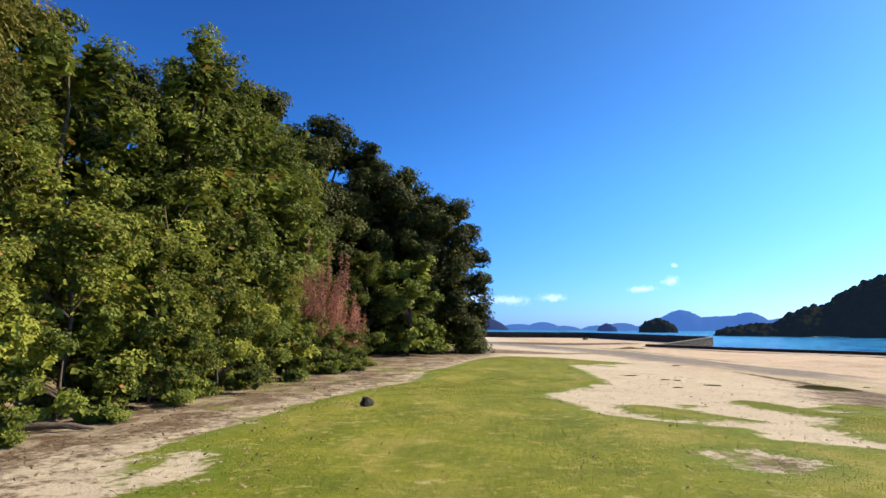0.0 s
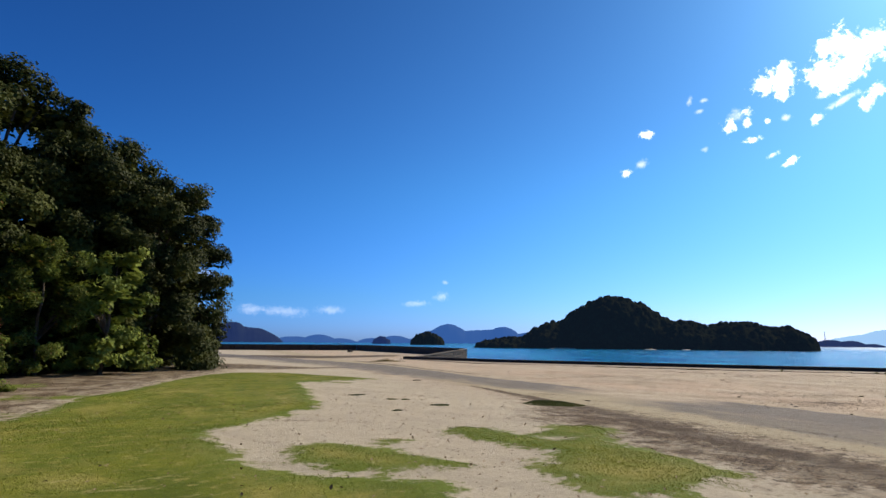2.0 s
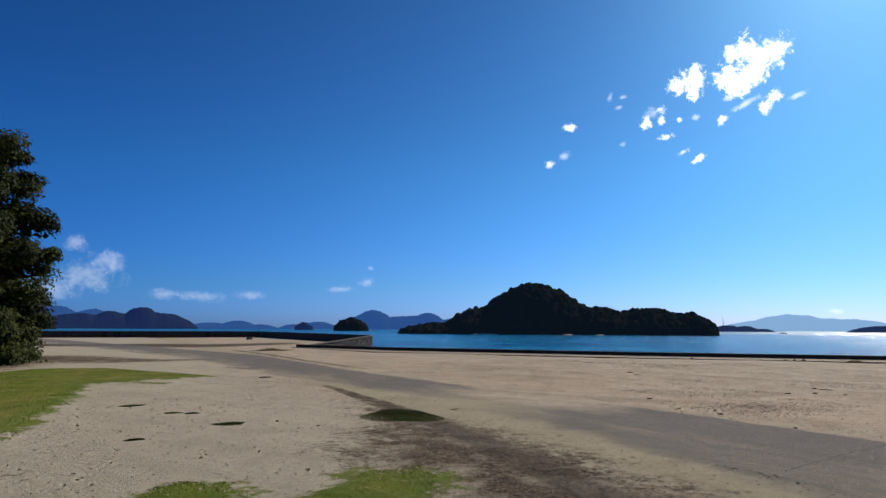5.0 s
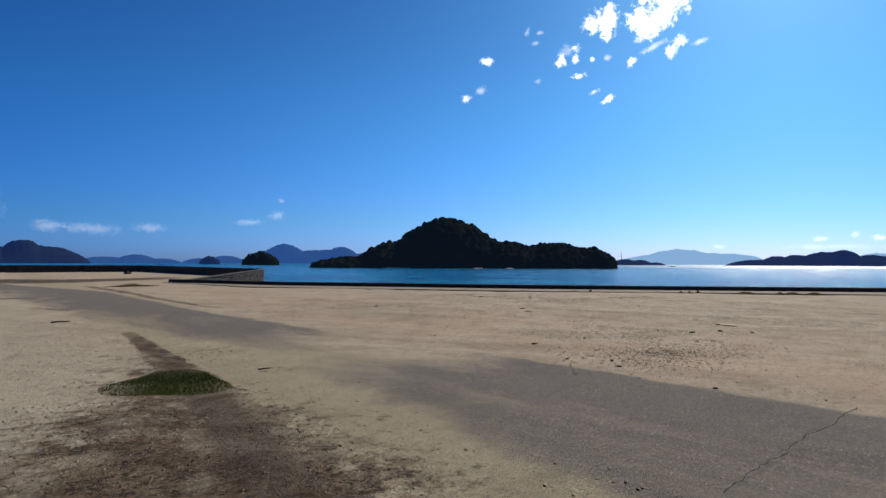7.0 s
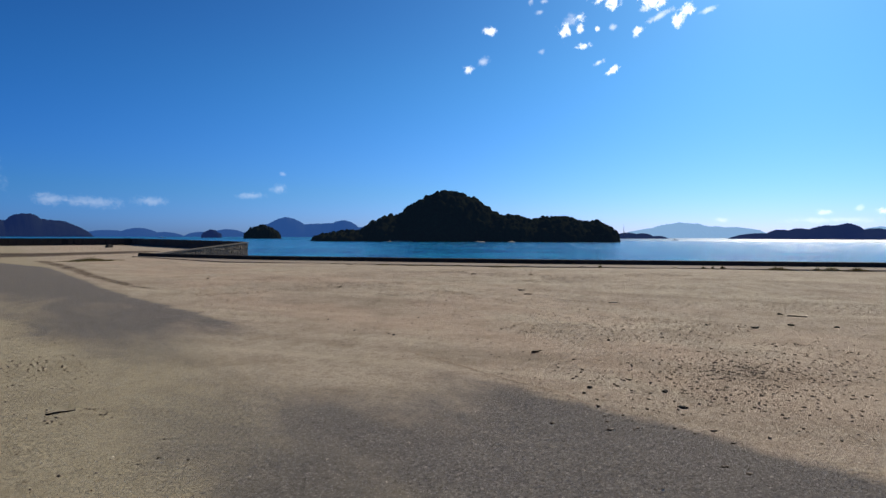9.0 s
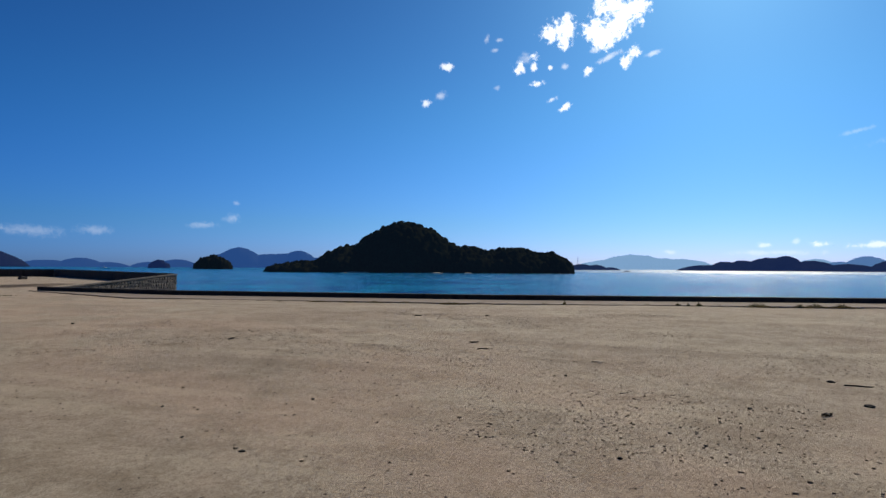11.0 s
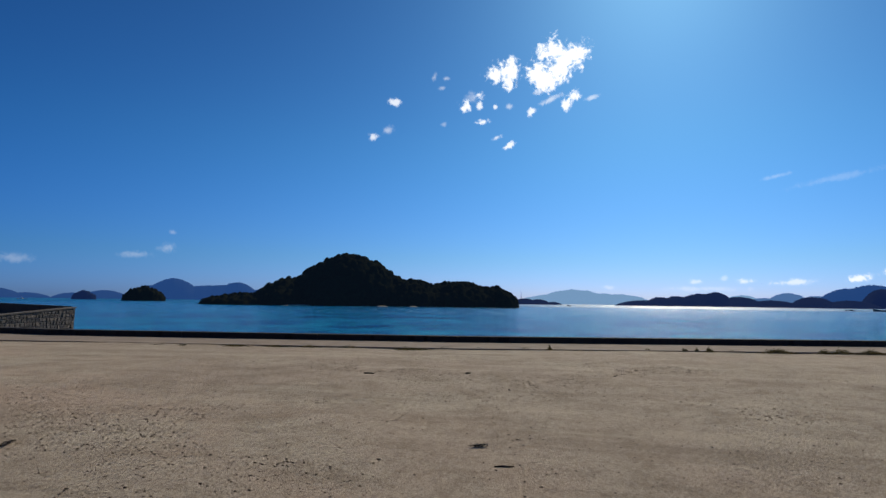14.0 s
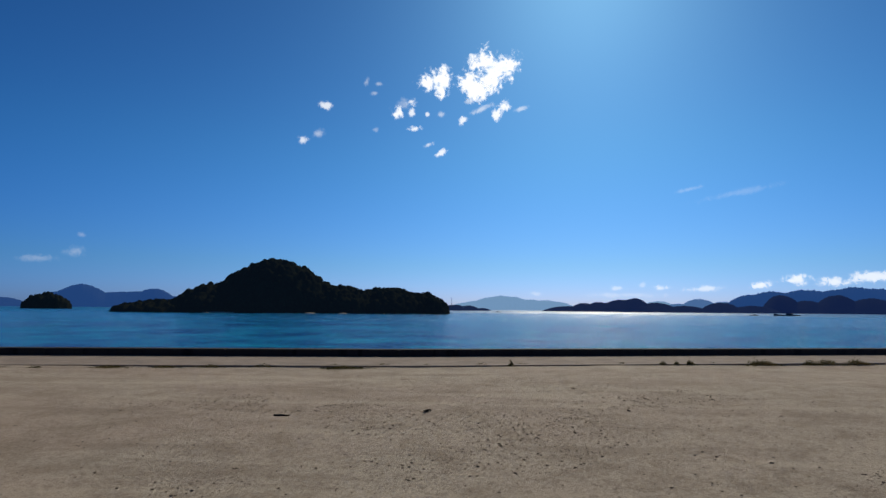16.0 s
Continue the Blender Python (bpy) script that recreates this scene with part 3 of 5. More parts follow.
# ---------------------------------------------------------------- sea walls
def wall_run(bm, a, b, za, zb, foot, thick, out):
    """A length of wall from a to b whose top goes from za to zb; out: +1 or -1, the side on which it is thick."""
    d = (Vector(b) - Vector(a)).normalized()
    n = Vector((d.y, -d.x)) * out * thick
    pts = [(Vector(a), za), (Vector(b), zb), (Vector(b) + n, zb), (Vector(a) + n, za)]
    lo = [bm.verts.new((q.x, q.y, foot)) for q, _ in pts]
    hi = [bm.verts.new((q.x, q.y, z)) for q, z in pts]
    bm.faces.new(hi), bm.faces.new(lo[::-1])
    for k in range(4):
        bm.faces.new((lo[k], lo[(k + 1) % 4], hi[(k + 1) % 4], hi[k]))


def soften(bm, width):
    bmesh.ops.recalc_face_normals(bm, faces=bm.faces)
    tops = [e for e in bm.edges if all(v.co.z > -0.5 for v in e.verts)]
    bmesh.ops.bevel(bm, geom=tops, offset=width, segments=2, affect="EDGES")


def parapet(name, line, heights, thick, out, label):
    root = tagged(new(name), label, "sea wall", kind="structure")
    for (a, b), (za, zb) in zip(zip(line, line[1:]), zip(heights, heights[1:])):
        length = math.dist(a, b)
        pieces = max(1, min(14, round(length / 6)))
        for k in range(pieces):
            f0, f1 = k / pieces, (k + 1) / pieces
            gap = 0.006 / length
            A, B = Vector(a).lerp(Vector(b), f0 + gap), Vector(a).lerp(Vector(b), f1 - gap)
            bm = bmesh.new()
            wall_run(bm, A, B, za + (zb - za) * f0, za + (zb - za) * f1, -7.0, thick, out)
            soften(bm, 0.02)
            part("wall_section", bm, CONCRETE, root)
    return root


near_wall = parapet("wall_shore", WALL_LINE[:5], [0.23] * 5, 0.45, -1, "low dark weathered concrete sea wall along the sand")
def offset_line(line, d):
    """The line moved d metres inland, mitred at its bends."""
    pts = [Vector(p) for p in line]
    dirs = [(b - a).normalized() for a, b in zip(pts, pts[1:])]
    out = []
    for k, p in enumerate(pts):
        a, b = dirs[max(0, k - 1)], dirs[min(k, len(dirs) - 1)]
        m = (a + b).normalized()
        out.append(p + Vector((m.y, -m.x)) * d / max(0.3, m.dot(a)))
    return out


def apron():
    bm = bmesh.new()
    inner, outer = offset_line(WALL_LINE[:5], 0.01), offset_line(WALL_LINE[:5], 2.85)
    outer[0] = inner[0] + (outer[0] - inner[0]) * 0.15
    rows = [[bm.verts.new((p.x, p.y, z)) for p in line] for line, z in ((inner, 0.02), (outer, 0.035), (outer, -0.2))]
    for a, b in zip(rows, rows[1:]):
        for k in range(len(a) - 1):
            bm.faces.new((a[k], a[k + 1], b[k + 1], b[k]))
    bmesh.ops.recalc_face_normals(bm, faces=bm.faces)
    return tagged(link("pavement", bm, SLAB), "thin sand-coloured concrete apron along the sea wall", "apron", kind="structure")


apron()
jetty_wall = parapet("wall_jetty", [(27.5, 59.0), (25.9, 99.0), (-40.0, 110.0), (-160.0, 130.0)], [0.86, 0.95, 0.95, 0.95], 0.5, 1,
                     "dark concrete parapet round the sandy jetty head")


def masonry_wall():
    a, b = Vector((18.0, 50.7)), Vector((27.5, 58.8))
    root = tagged(new("wall_masonry"), "coursed granite retaining wall with a sloping concrete cap", "stone wall", kind="structure")
    d = (b - a).normalized()
    n = Vector((d.y, -d.x))
    length = (b - a).length
    top = lambda s: 0.10 + 0.72 * s / length
    bm = bmesh.new()
    wall_run(bm, a + n * 0.42, b + n * 0.42, top(0) - 0.1, top(length) - 0.1, -7.0, 0.3, 1)
    part("core", bm, MORTAR, root)
    bm = bmesh.new()
    wall_run(bm, a + n * 0.4, b + n * 0.4, top(0), top(length), -0.1, 0.42, 1)
    for v in bm.verts:
        if v.co.z < 0:
            s = (Vector((v.co.x, v.co.y)) - a).dot(d)
            v.co.z = top(s) - 0.07
    bmesh.ops.recalc_face_normals(bm, faces=bm.faces)
    part("cap", bm, CAPSTONE, root, "pale concrete cap")
    rng = random.Random(4)
    z = -1.3
    while z < 0.8:
        h = rng.uniform(0.19, 0.28)
        s = rng.uniform(-0.2, 0.1)
        while s < length - 0.1:
            w = rng.uniform(0.22, 0.42)
            s1 = min(s + w, length - 0.02)
            s0 = max(s, 0.02)
            limit = top(s0) - 0.09
            if z + 0.08 < limit and s1 - s0 > 0.1:
                bm = bmesh.new()
                bmesh.ops.create_cube(bm, size=1)
                hh = min(h, limit - z)
                for v in bm.verts:
                    front = v.co.y > 0
                    u = (s0 + s1) / 2 + v.co.x * (s1 - s0 - 0.035) + (rng.uniform(-0.02, 0.02) if front else 0)
                    e = 0.735 + rng.uniform(0.0, 0.08) if front else 0.6
                    q = a + d * u + n * e
                    v.co = (q.x, q.y, z + hh / 2 + v.co.z * (hh - 0.03) + (rng.uniform(-0.015, 0.015) if front else 0))
                bmesh.ops.recalc_face_normals(bm, faces=bm.faces)
                bmesh.ops.bevel(bm, geom=bm.edges[:], offset=0.02, segments=1, affect="EDGES")
                part("stone", bm, MASONRY, root)
            s += w
        z += h
    return root


masonry_wall()


# ---------------------------------------------------------------- islands and far hills
def bearing(az, dist, z=SEA, origin=(15.0, 14.0)):
    """A place at az degrees anticlockwise from +y as seen from the middle of the walk."""
    return Vector((origin[0] - math.sin(radians(az)) * dist, origin[1] + math.cos(radians(az)) * dist, z))


def island(name, az, dist, bumps, depth, step, material, label, crowns, seed, crown=(3.0, 6.0), power=0.6, bend=2.0):
    """bumps: across, half width, height; the crown bumps make the canopy uneven."""
    rng = np.random.RandomState(seed)
    u0, u1 = min(b[0] - b[1] for b in bumps) - step, max(b[0] + b[1] for b in bumps) + step
    us, vs = np.arange(u0, u1, step), np.arange(-depth, depth, step * 2)
    U, V = np.meshgrid(us, vs)
    Z = np.zeros(U.shape)
    for c, w, h in bumps:
        q = np.clip(1 - np.abs((U - c) / w) ** bend - (V / depth) ** 2, 0, None)
        Z = np.maximum(Z, h * q ** power)
    base = Z.copy()
    for _ in range(crowns):
        c, d = rng.uniform(u0, u1), rng.uniform(-depth, depth)
        i0, j0 = int((c - u0) / step), int((d + depth) / (2 * step))
        if not (0 <= j0 < len(vs) and 0 <= i0 < len(us)) or base[j0, i0] < crown[0] * 0.6:
            continue
        r = rng.uniform(*crown)
        ki, kj = int(r / step) + 1, int(r / step / 2) + 1
        sl = np.s_[max(0, j0 - kj):j0 + kj + 1, max(0, i0 - ki):i0 + ki + 1]
        q = np.clip(1 - ((U[sl] - c) ** 2 + (V[sl] - d) ** 2) / r ** 2, 0, None)
        Z[sl] = np.maximum(Z[sl], np.where(q > 0, base[j0, i0] - r * 0.5 + r * (0.7 + 1.25 * rng.uniform() ** 2) * np.sqrt(q), 0))
    Z = np.where(base > 0, Z, -1.0)
    m = Matrix.Translation(bearing(az, dist)) @ Matrix.Rotation(radians(az), 4, "Z")
    wide = len(us)
    i = np.arange((len(vs) - 1) * wide).reshape(-1, wide)[:, :-1].ravel()
    faces = np.stack([i, i + 1, i + 1 + wide, i + wide], 1)
    ob = arrays(name, np.stack([U.ravel(), V.ravel(), Z.ravel()], 1), faces, material, None, True)
    ob.matrix_world = m
    return tagged(ob, label, "island", kind="structure")


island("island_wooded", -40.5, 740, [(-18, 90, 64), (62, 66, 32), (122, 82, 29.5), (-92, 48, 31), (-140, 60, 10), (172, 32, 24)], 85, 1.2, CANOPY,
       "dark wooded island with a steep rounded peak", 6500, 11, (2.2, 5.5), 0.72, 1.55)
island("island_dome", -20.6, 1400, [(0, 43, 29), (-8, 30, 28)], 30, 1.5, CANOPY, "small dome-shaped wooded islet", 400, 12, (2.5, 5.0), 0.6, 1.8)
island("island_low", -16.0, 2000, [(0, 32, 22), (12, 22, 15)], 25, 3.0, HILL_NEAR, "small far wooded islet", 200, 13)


def ridge(name, dist, material, peaks, label, seed):
    """Far hills; peaks: bearing, half width in degrees, height in degrees."""
    rad = math.pi / 180
    a0, a1 = min(p[0] - p[1] for p in peaks), max(p[0] + p[1] for p in peaks)
    az = np.arange(a0, a1, 0.06)
    rows = np.linspace(0, 1, 10)
    A, R = np.meshgrid(az, rows)
    top = np.zeros(A.shape)
    for c, w, e in peaks:
        q = np.clip(1 - ((A - c) / w) ** 2, 0, None)
        top = np.maximum(top, (dist * math.tan(e * rad) + 6.45) * q ** 0.8)
    top *= 1 + 0.055 * waves(A, R * 3, 3.0, seed, 3) + 0.035 * waves(A, R * 6, 22.0, seed + 5, 3)
    D = dist + 260 * R + 40 * waves(A, R, 2.0, seed + 1, 2) * R
    Z = SEA + top * np.sin(np.clip(R * 1.25, 0, 1) * math.pi / 2) - 0.5
    X, Y = 15 - np.sin(A * rad) * D, 14 + np.cos(A * rad) * D
    wide = len(az)
    i = np.arange((len(rows) - 1) * wide).reshape(-1, wide)[:, :-1].ravel()
    faces = np.stack([i, i + 1, i + 1 + wide, i + wide], 1)
    ob = arrays(name, np.stack([X.ravel(), Y.ravel(), Z.ravel()], 1), faces, material, None, True)
    return tagged(ob, label, "hills", kind="structure")


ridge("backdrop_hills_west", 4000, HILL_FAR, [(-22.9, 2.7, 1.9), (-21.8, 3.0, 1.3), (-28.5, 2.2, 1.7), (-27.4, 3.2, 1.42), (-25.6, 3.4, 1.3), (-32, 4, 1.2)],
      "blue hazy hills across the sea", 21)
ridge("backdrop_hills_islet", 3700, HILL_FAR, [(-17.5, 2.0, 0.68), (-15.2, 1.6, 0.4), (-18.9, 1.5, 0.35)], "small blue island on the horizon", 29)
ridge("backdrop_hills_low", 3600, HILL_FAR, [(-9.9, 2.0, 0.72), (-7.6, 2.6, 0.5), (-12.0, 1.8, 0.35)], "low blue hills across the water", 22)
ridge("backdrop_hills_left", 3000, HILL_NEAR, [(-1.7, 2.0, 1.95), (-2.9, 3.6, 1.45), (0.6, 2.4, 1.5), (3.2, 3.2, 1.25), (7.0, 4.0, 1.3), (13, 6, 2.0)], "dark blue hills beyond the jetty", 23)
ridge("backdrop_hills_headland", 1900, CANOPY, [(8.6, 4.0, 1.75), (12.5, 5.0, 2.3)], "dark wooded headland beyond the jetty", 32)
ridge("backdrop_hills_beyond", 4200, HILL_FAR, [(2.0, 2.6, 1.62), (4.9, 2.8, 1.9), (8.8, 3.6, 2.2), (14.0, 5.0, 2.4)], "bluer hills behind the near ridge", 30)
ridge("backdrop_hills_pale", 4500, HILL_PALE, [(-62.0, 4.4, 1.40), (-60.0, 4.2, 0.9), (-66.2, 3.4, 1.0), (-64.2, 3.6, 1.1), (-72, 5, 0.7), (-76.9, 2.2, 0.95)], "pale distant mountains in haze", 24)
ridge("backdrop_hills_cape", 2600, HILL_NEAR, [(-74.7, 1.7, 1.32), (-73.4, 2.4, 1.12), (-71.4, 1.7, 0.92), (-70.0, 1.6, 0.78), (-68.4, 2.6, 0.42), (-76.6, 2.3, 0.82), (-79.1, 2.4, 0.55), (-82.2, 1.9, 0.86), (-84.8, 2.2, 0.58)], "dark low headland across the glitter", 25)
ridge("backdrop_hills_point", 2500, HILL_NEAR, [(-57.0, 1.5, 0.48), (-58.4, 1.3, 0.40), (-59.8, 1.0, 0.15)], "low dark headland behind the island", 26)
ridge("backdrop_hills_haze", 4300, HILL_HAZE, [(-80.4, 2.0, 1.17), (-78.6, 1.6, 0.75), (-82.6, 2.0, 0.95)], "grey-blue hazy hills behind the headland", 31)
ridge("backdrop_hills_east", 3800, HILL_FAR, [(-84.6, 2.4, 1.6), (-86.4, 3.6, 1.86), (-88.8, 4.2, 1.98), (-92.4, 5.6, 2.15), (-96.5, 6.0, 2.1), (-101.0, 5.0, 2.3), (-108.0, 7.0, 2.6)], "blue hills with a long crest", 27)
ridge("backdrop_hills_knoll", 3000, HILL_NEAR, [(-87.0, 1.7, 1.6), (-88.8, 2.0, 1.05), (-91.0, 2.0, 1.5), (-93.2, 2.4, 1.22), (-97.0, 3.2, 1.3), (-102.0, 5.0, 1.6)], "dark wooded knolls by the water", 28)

bm = bmesh.new()
bmesh.ops.create_uvsphere(bm, u_segments=24, v_segments=8, radius=1)
beach = link("beach", bm, BEACH, smooth=True)
beach.matrix_world = Matrix.Translation(bearing(-34.1, 650, SEA)) @ Matrix.Rotation(radians(-40), 4, "Z") @ Matrix.Diagonal((17, 9, 1.3, 1))
tagged(beach, "narrow pale beach at the island's foot", "beach", kind="structure")
for az, w in ((-42.5, 6), (-45.7, 5)):
    b2 = new("beach", beach.data)
    b2.matrix_world = Matrix.Translation(bearing(az, 651, SEA)) @ Matrix.Rotation(radians(-40), 4, "Z") @ Matrix.Diagonal((w, 5, 1.0, 1))
    tagged(b2, "narrow pale beach at the island's foot", "beach", kind="structure")


# ---------------------------------------------------------------- clouds
def cloud(thickness, *lobes):
    """One cloud of several billows; a lobe: bearing, height, width and depth in degrees, turn."""
    dist, eye = 4700, Vector((9, 9, 1.45))
    place = lambda az, el: eye + dist * Vector((-math.sin(radians(az - 0.35)) * math.cos(radians(el)), math.cos(radians(az - 0.35)) * math.cos(radians(el)), math.sin(radians(el))))
    home = look(place(*lobes[0][:2]), eye)
    bm = bmesh.new()
    uv = bm.loops.layers.uv.verify()
    for k, (az, el, wide, high, turn) in enumerate(lobes):
        w, h = dist * math.tan(radians(wide)), dist * math.tan(radians(high))
        m = home.inverted() @ look(place(az, el), eye) @ pose(0, 0, -9 * k, 0, 0, -turn)
        grid = [[bm.verts.new(m @ Vector((x * w, y * h, (1 - 2 * (x * x + y * y)) * min(w, h) * 0.3))) for x in (-0.5, -0.25, 0, 0.25, 0.5)] for y in (-0.5, -0.25, 0, 0.25, 0.5)]
        for j in range(4):
            for i in range(4):
                f = bm.faces.new((grid[j][i], grid[j][i + 1], grid[j + 1][i + 1], grid[j + 1][i]))
                for lp, (u, v) in zip(f.loops, ((i, j), (i + 1, j), (i + 1, j + 1), (i, j + 1))):
                    lp[uv].uv = (u / 4, v / 4)
    ob = link("cloud", bm, CLOUD_GLOW, smooth=True)
    at = ob.data.attributes.new("thickness", "FLOAT", "POINT")
    at.data.foreach_set("value", [thickness] * len(ob.data.vertices))
    ob.matrix_world = home
    return tagged(ob, "bright white fair-weather cloud" if thickness > 0.6 else "thin wispy white cloud", "cloud", "clouds", "structure")


cloud(1, (-59.7, 24.6, 5.8, 4.7, 0), (-61.9, 24.1, 5.6, 4.5, 20), (-60.3, 22.9, 6.2, 4.2, 25), (-57.9, 22.8, 4.2, 3.2, 20), (-59.1, 21.9, 4.2, 2.9, 10))
cloud(1, (-54.9, 23.1, 4.2, 4.0, 30), (-53.8, 22.7, 4.0, 2.9, 0), (-55.0, 22.0, 2.5, 2.6, 0))
cloud(0.9, (-61.9, 20.4, 2.8, 2.2, 50), (-61.0, 19.6, 2.6, 1.8, 50))
cloud(0.45, (-63.4, 20.1, 3.0, 0.9, 15), (-59.4, 20.2, 4.6, 1.1, 22), (-58.2, 21.0, 3.0, 1.0, 15))
cloud(0.8, (-57.5, 19.2, 1.9, 1.2, 45))
cloud(0.9, (-50.5, 19.7, 2.2, 2.6, -20))
cloud(0.75, (-51.9, 20.7, 1.8, 1.5, 0), (-52.0, 19.9, 1.0, 1.6, 0))
cloud(0.3, (-51.2, 20.6, 3.2, 2.4, 20))
cloud(0.7, (-53.6, 19.7, 0.9, 0.8, 0))
cloud(0.4, (-55.1, 19.7, 1.5, 1.0, 10))
cloud(0.85, (-52.3, 18.2, 2.4, 1.2, 10))
cloud(0.6, (-53.8, 16.7, 2.0, 0.8, 25))
cloud(0.8, (-55.1, 15.9, 2.3, 1.2, 28))
cloud(0.7, (-43.0, 20.0, 2.4, 1.4, -15))
cloud(0.65, (-40.9, 16.5, 1.9, 1.5, 10))
cloud(0.35, (-42.4, 17.3, 2.4, 1.5, 20))
cloud(0.3, (-47.2, 22.6, 0.9, 2.0, -20))
cloud(0.35, (-48.4, 22.4, 1.3, 0.8, 0))
cloud(0.3, (-48.0, 21.5, 1.3, 0.8, 10))
cloud(0.22, (-48.2, 18.0, 1.2, 0.9, 0))
cloud(0.16, (-79.5, 11.4, 4.6, 0.8, 10))
cloud(0.10, (-84.0, 10.8, 13.0, 1.2, 8))
# fair-weather clouds low over the far hills
cloud(0.75, (-87.9, 2.9, 3.4, 1.9, 0), (-85.2, 2.4, 3.2, 1.3, 10))
cloud(0.7, (-93.1, 2.9, 6.0, 1.7, 0), (-90.3, 2.6, 3.6, 1.6, 0), (-97.5, 3.2, 6.5, 2.2, 0))
cloud(0.55, (-76.7, 2.2, 2.8, 1.2, 0))
cloud(0.5, (-80.4, 2.1, 5.6, 1.1, 3))
cloud(0.45, (-72.8, 2.15, 2.4, 1.1, 0))
cloud(0.25, (-64.9, 1.6, 3.4, 1.1, 0))
cloud(0.25, (-75.1, 2.45, 1.2, 0.8, 20))
cloud(0.22, (-73.5, 1.5, 15.0, 1.2, 0))
cloud(0.17, (4.0, 7.2, 3.4, 2.6, -30), (1.6, 5.8, 5.6, 3.6, 0), (3.0, 4.4, 9.5, 5.0, 0), (5.5, 3.2, 8.0, 3.4, 0))
cloud(0.14, (-6.1, 2.9, 9.0, 2.0, 0), (-10.7, 3.1, 5.0, 1.6, 0), (-3.0, 3.0, 5.0, 1.8, 0))
cloud(0.16, (-19.5, 3.9, 5.2, 1.3, 3))
cloud(0.20, (-21.9, 4.6, 3.2, 1.8, 10))
cloud(0.16, (-22.3, 6.1, 1.2, 0.8, 0))


# ---------------------------------------------------------------- plants
def leaf_quads(rng, centres, outward, size, slim, droop):
    """Four-cornered leaves round their middles, each turned its own way."""
    k = len(centres)
    nrm = outward + rng.normal(0, 0.55, (k, 3)) + (0, 0, 0.35)
    nrm /= np.linalg.norm(nrm, axis=1)[:, None] + 1e-9
    ax = rng.normal(0, 1, (k, 3)) + outward * 0.8 + (0, 0, -droop)
    ax -= nrm * (ax * nrm).sum(1)[:, None]
    ax /= np.linalg.norm(ax, axis=1)[:, None] + 1e-9
    sd = np.cross(nrm, ax)
    s = size * rng.uniform(0.65, 1.35, (k, 1))
    w = s * slim
    q = np.stack([centres - ax * s * 0.5, centres + sd * w * 0.5 + nrm * s * 0.08, centres + ax * s * 0.5, centres - sd * w * 0.5 + nrm * s * 0.08], 1)
    return q.reshape(-1, 3), np.arange(k * 4).reshape(-1, 4)


def tube(bm, path, radii, sides=7):
    rings = []
    for i, (p, r) in enumerate(zip(path, radii)):
        d = (Vector(path[min(i + 1, len(path) - 1)]) - Vector(path[max(i - 1, 0)])).normalized()
        u = d.orthogonal().normalized()
        v = d.cross(u)
        rings.append([bm.verts.new(Vector(p) + (u * math.cos(t) + v * math.sin(t)) * r) for t in (2 * math.pi * j / sides for j in range(sides))])
    for a, b in zip(rings, rings[1:]):
        for j in range(sides):
            bm.faces.new((a[j], a[(j + 1) % sides], b[(j + 1) % sides], b[j]))
    bm.faces.new(rings[-1])
    bm.faces.new(rings[0][::-1])


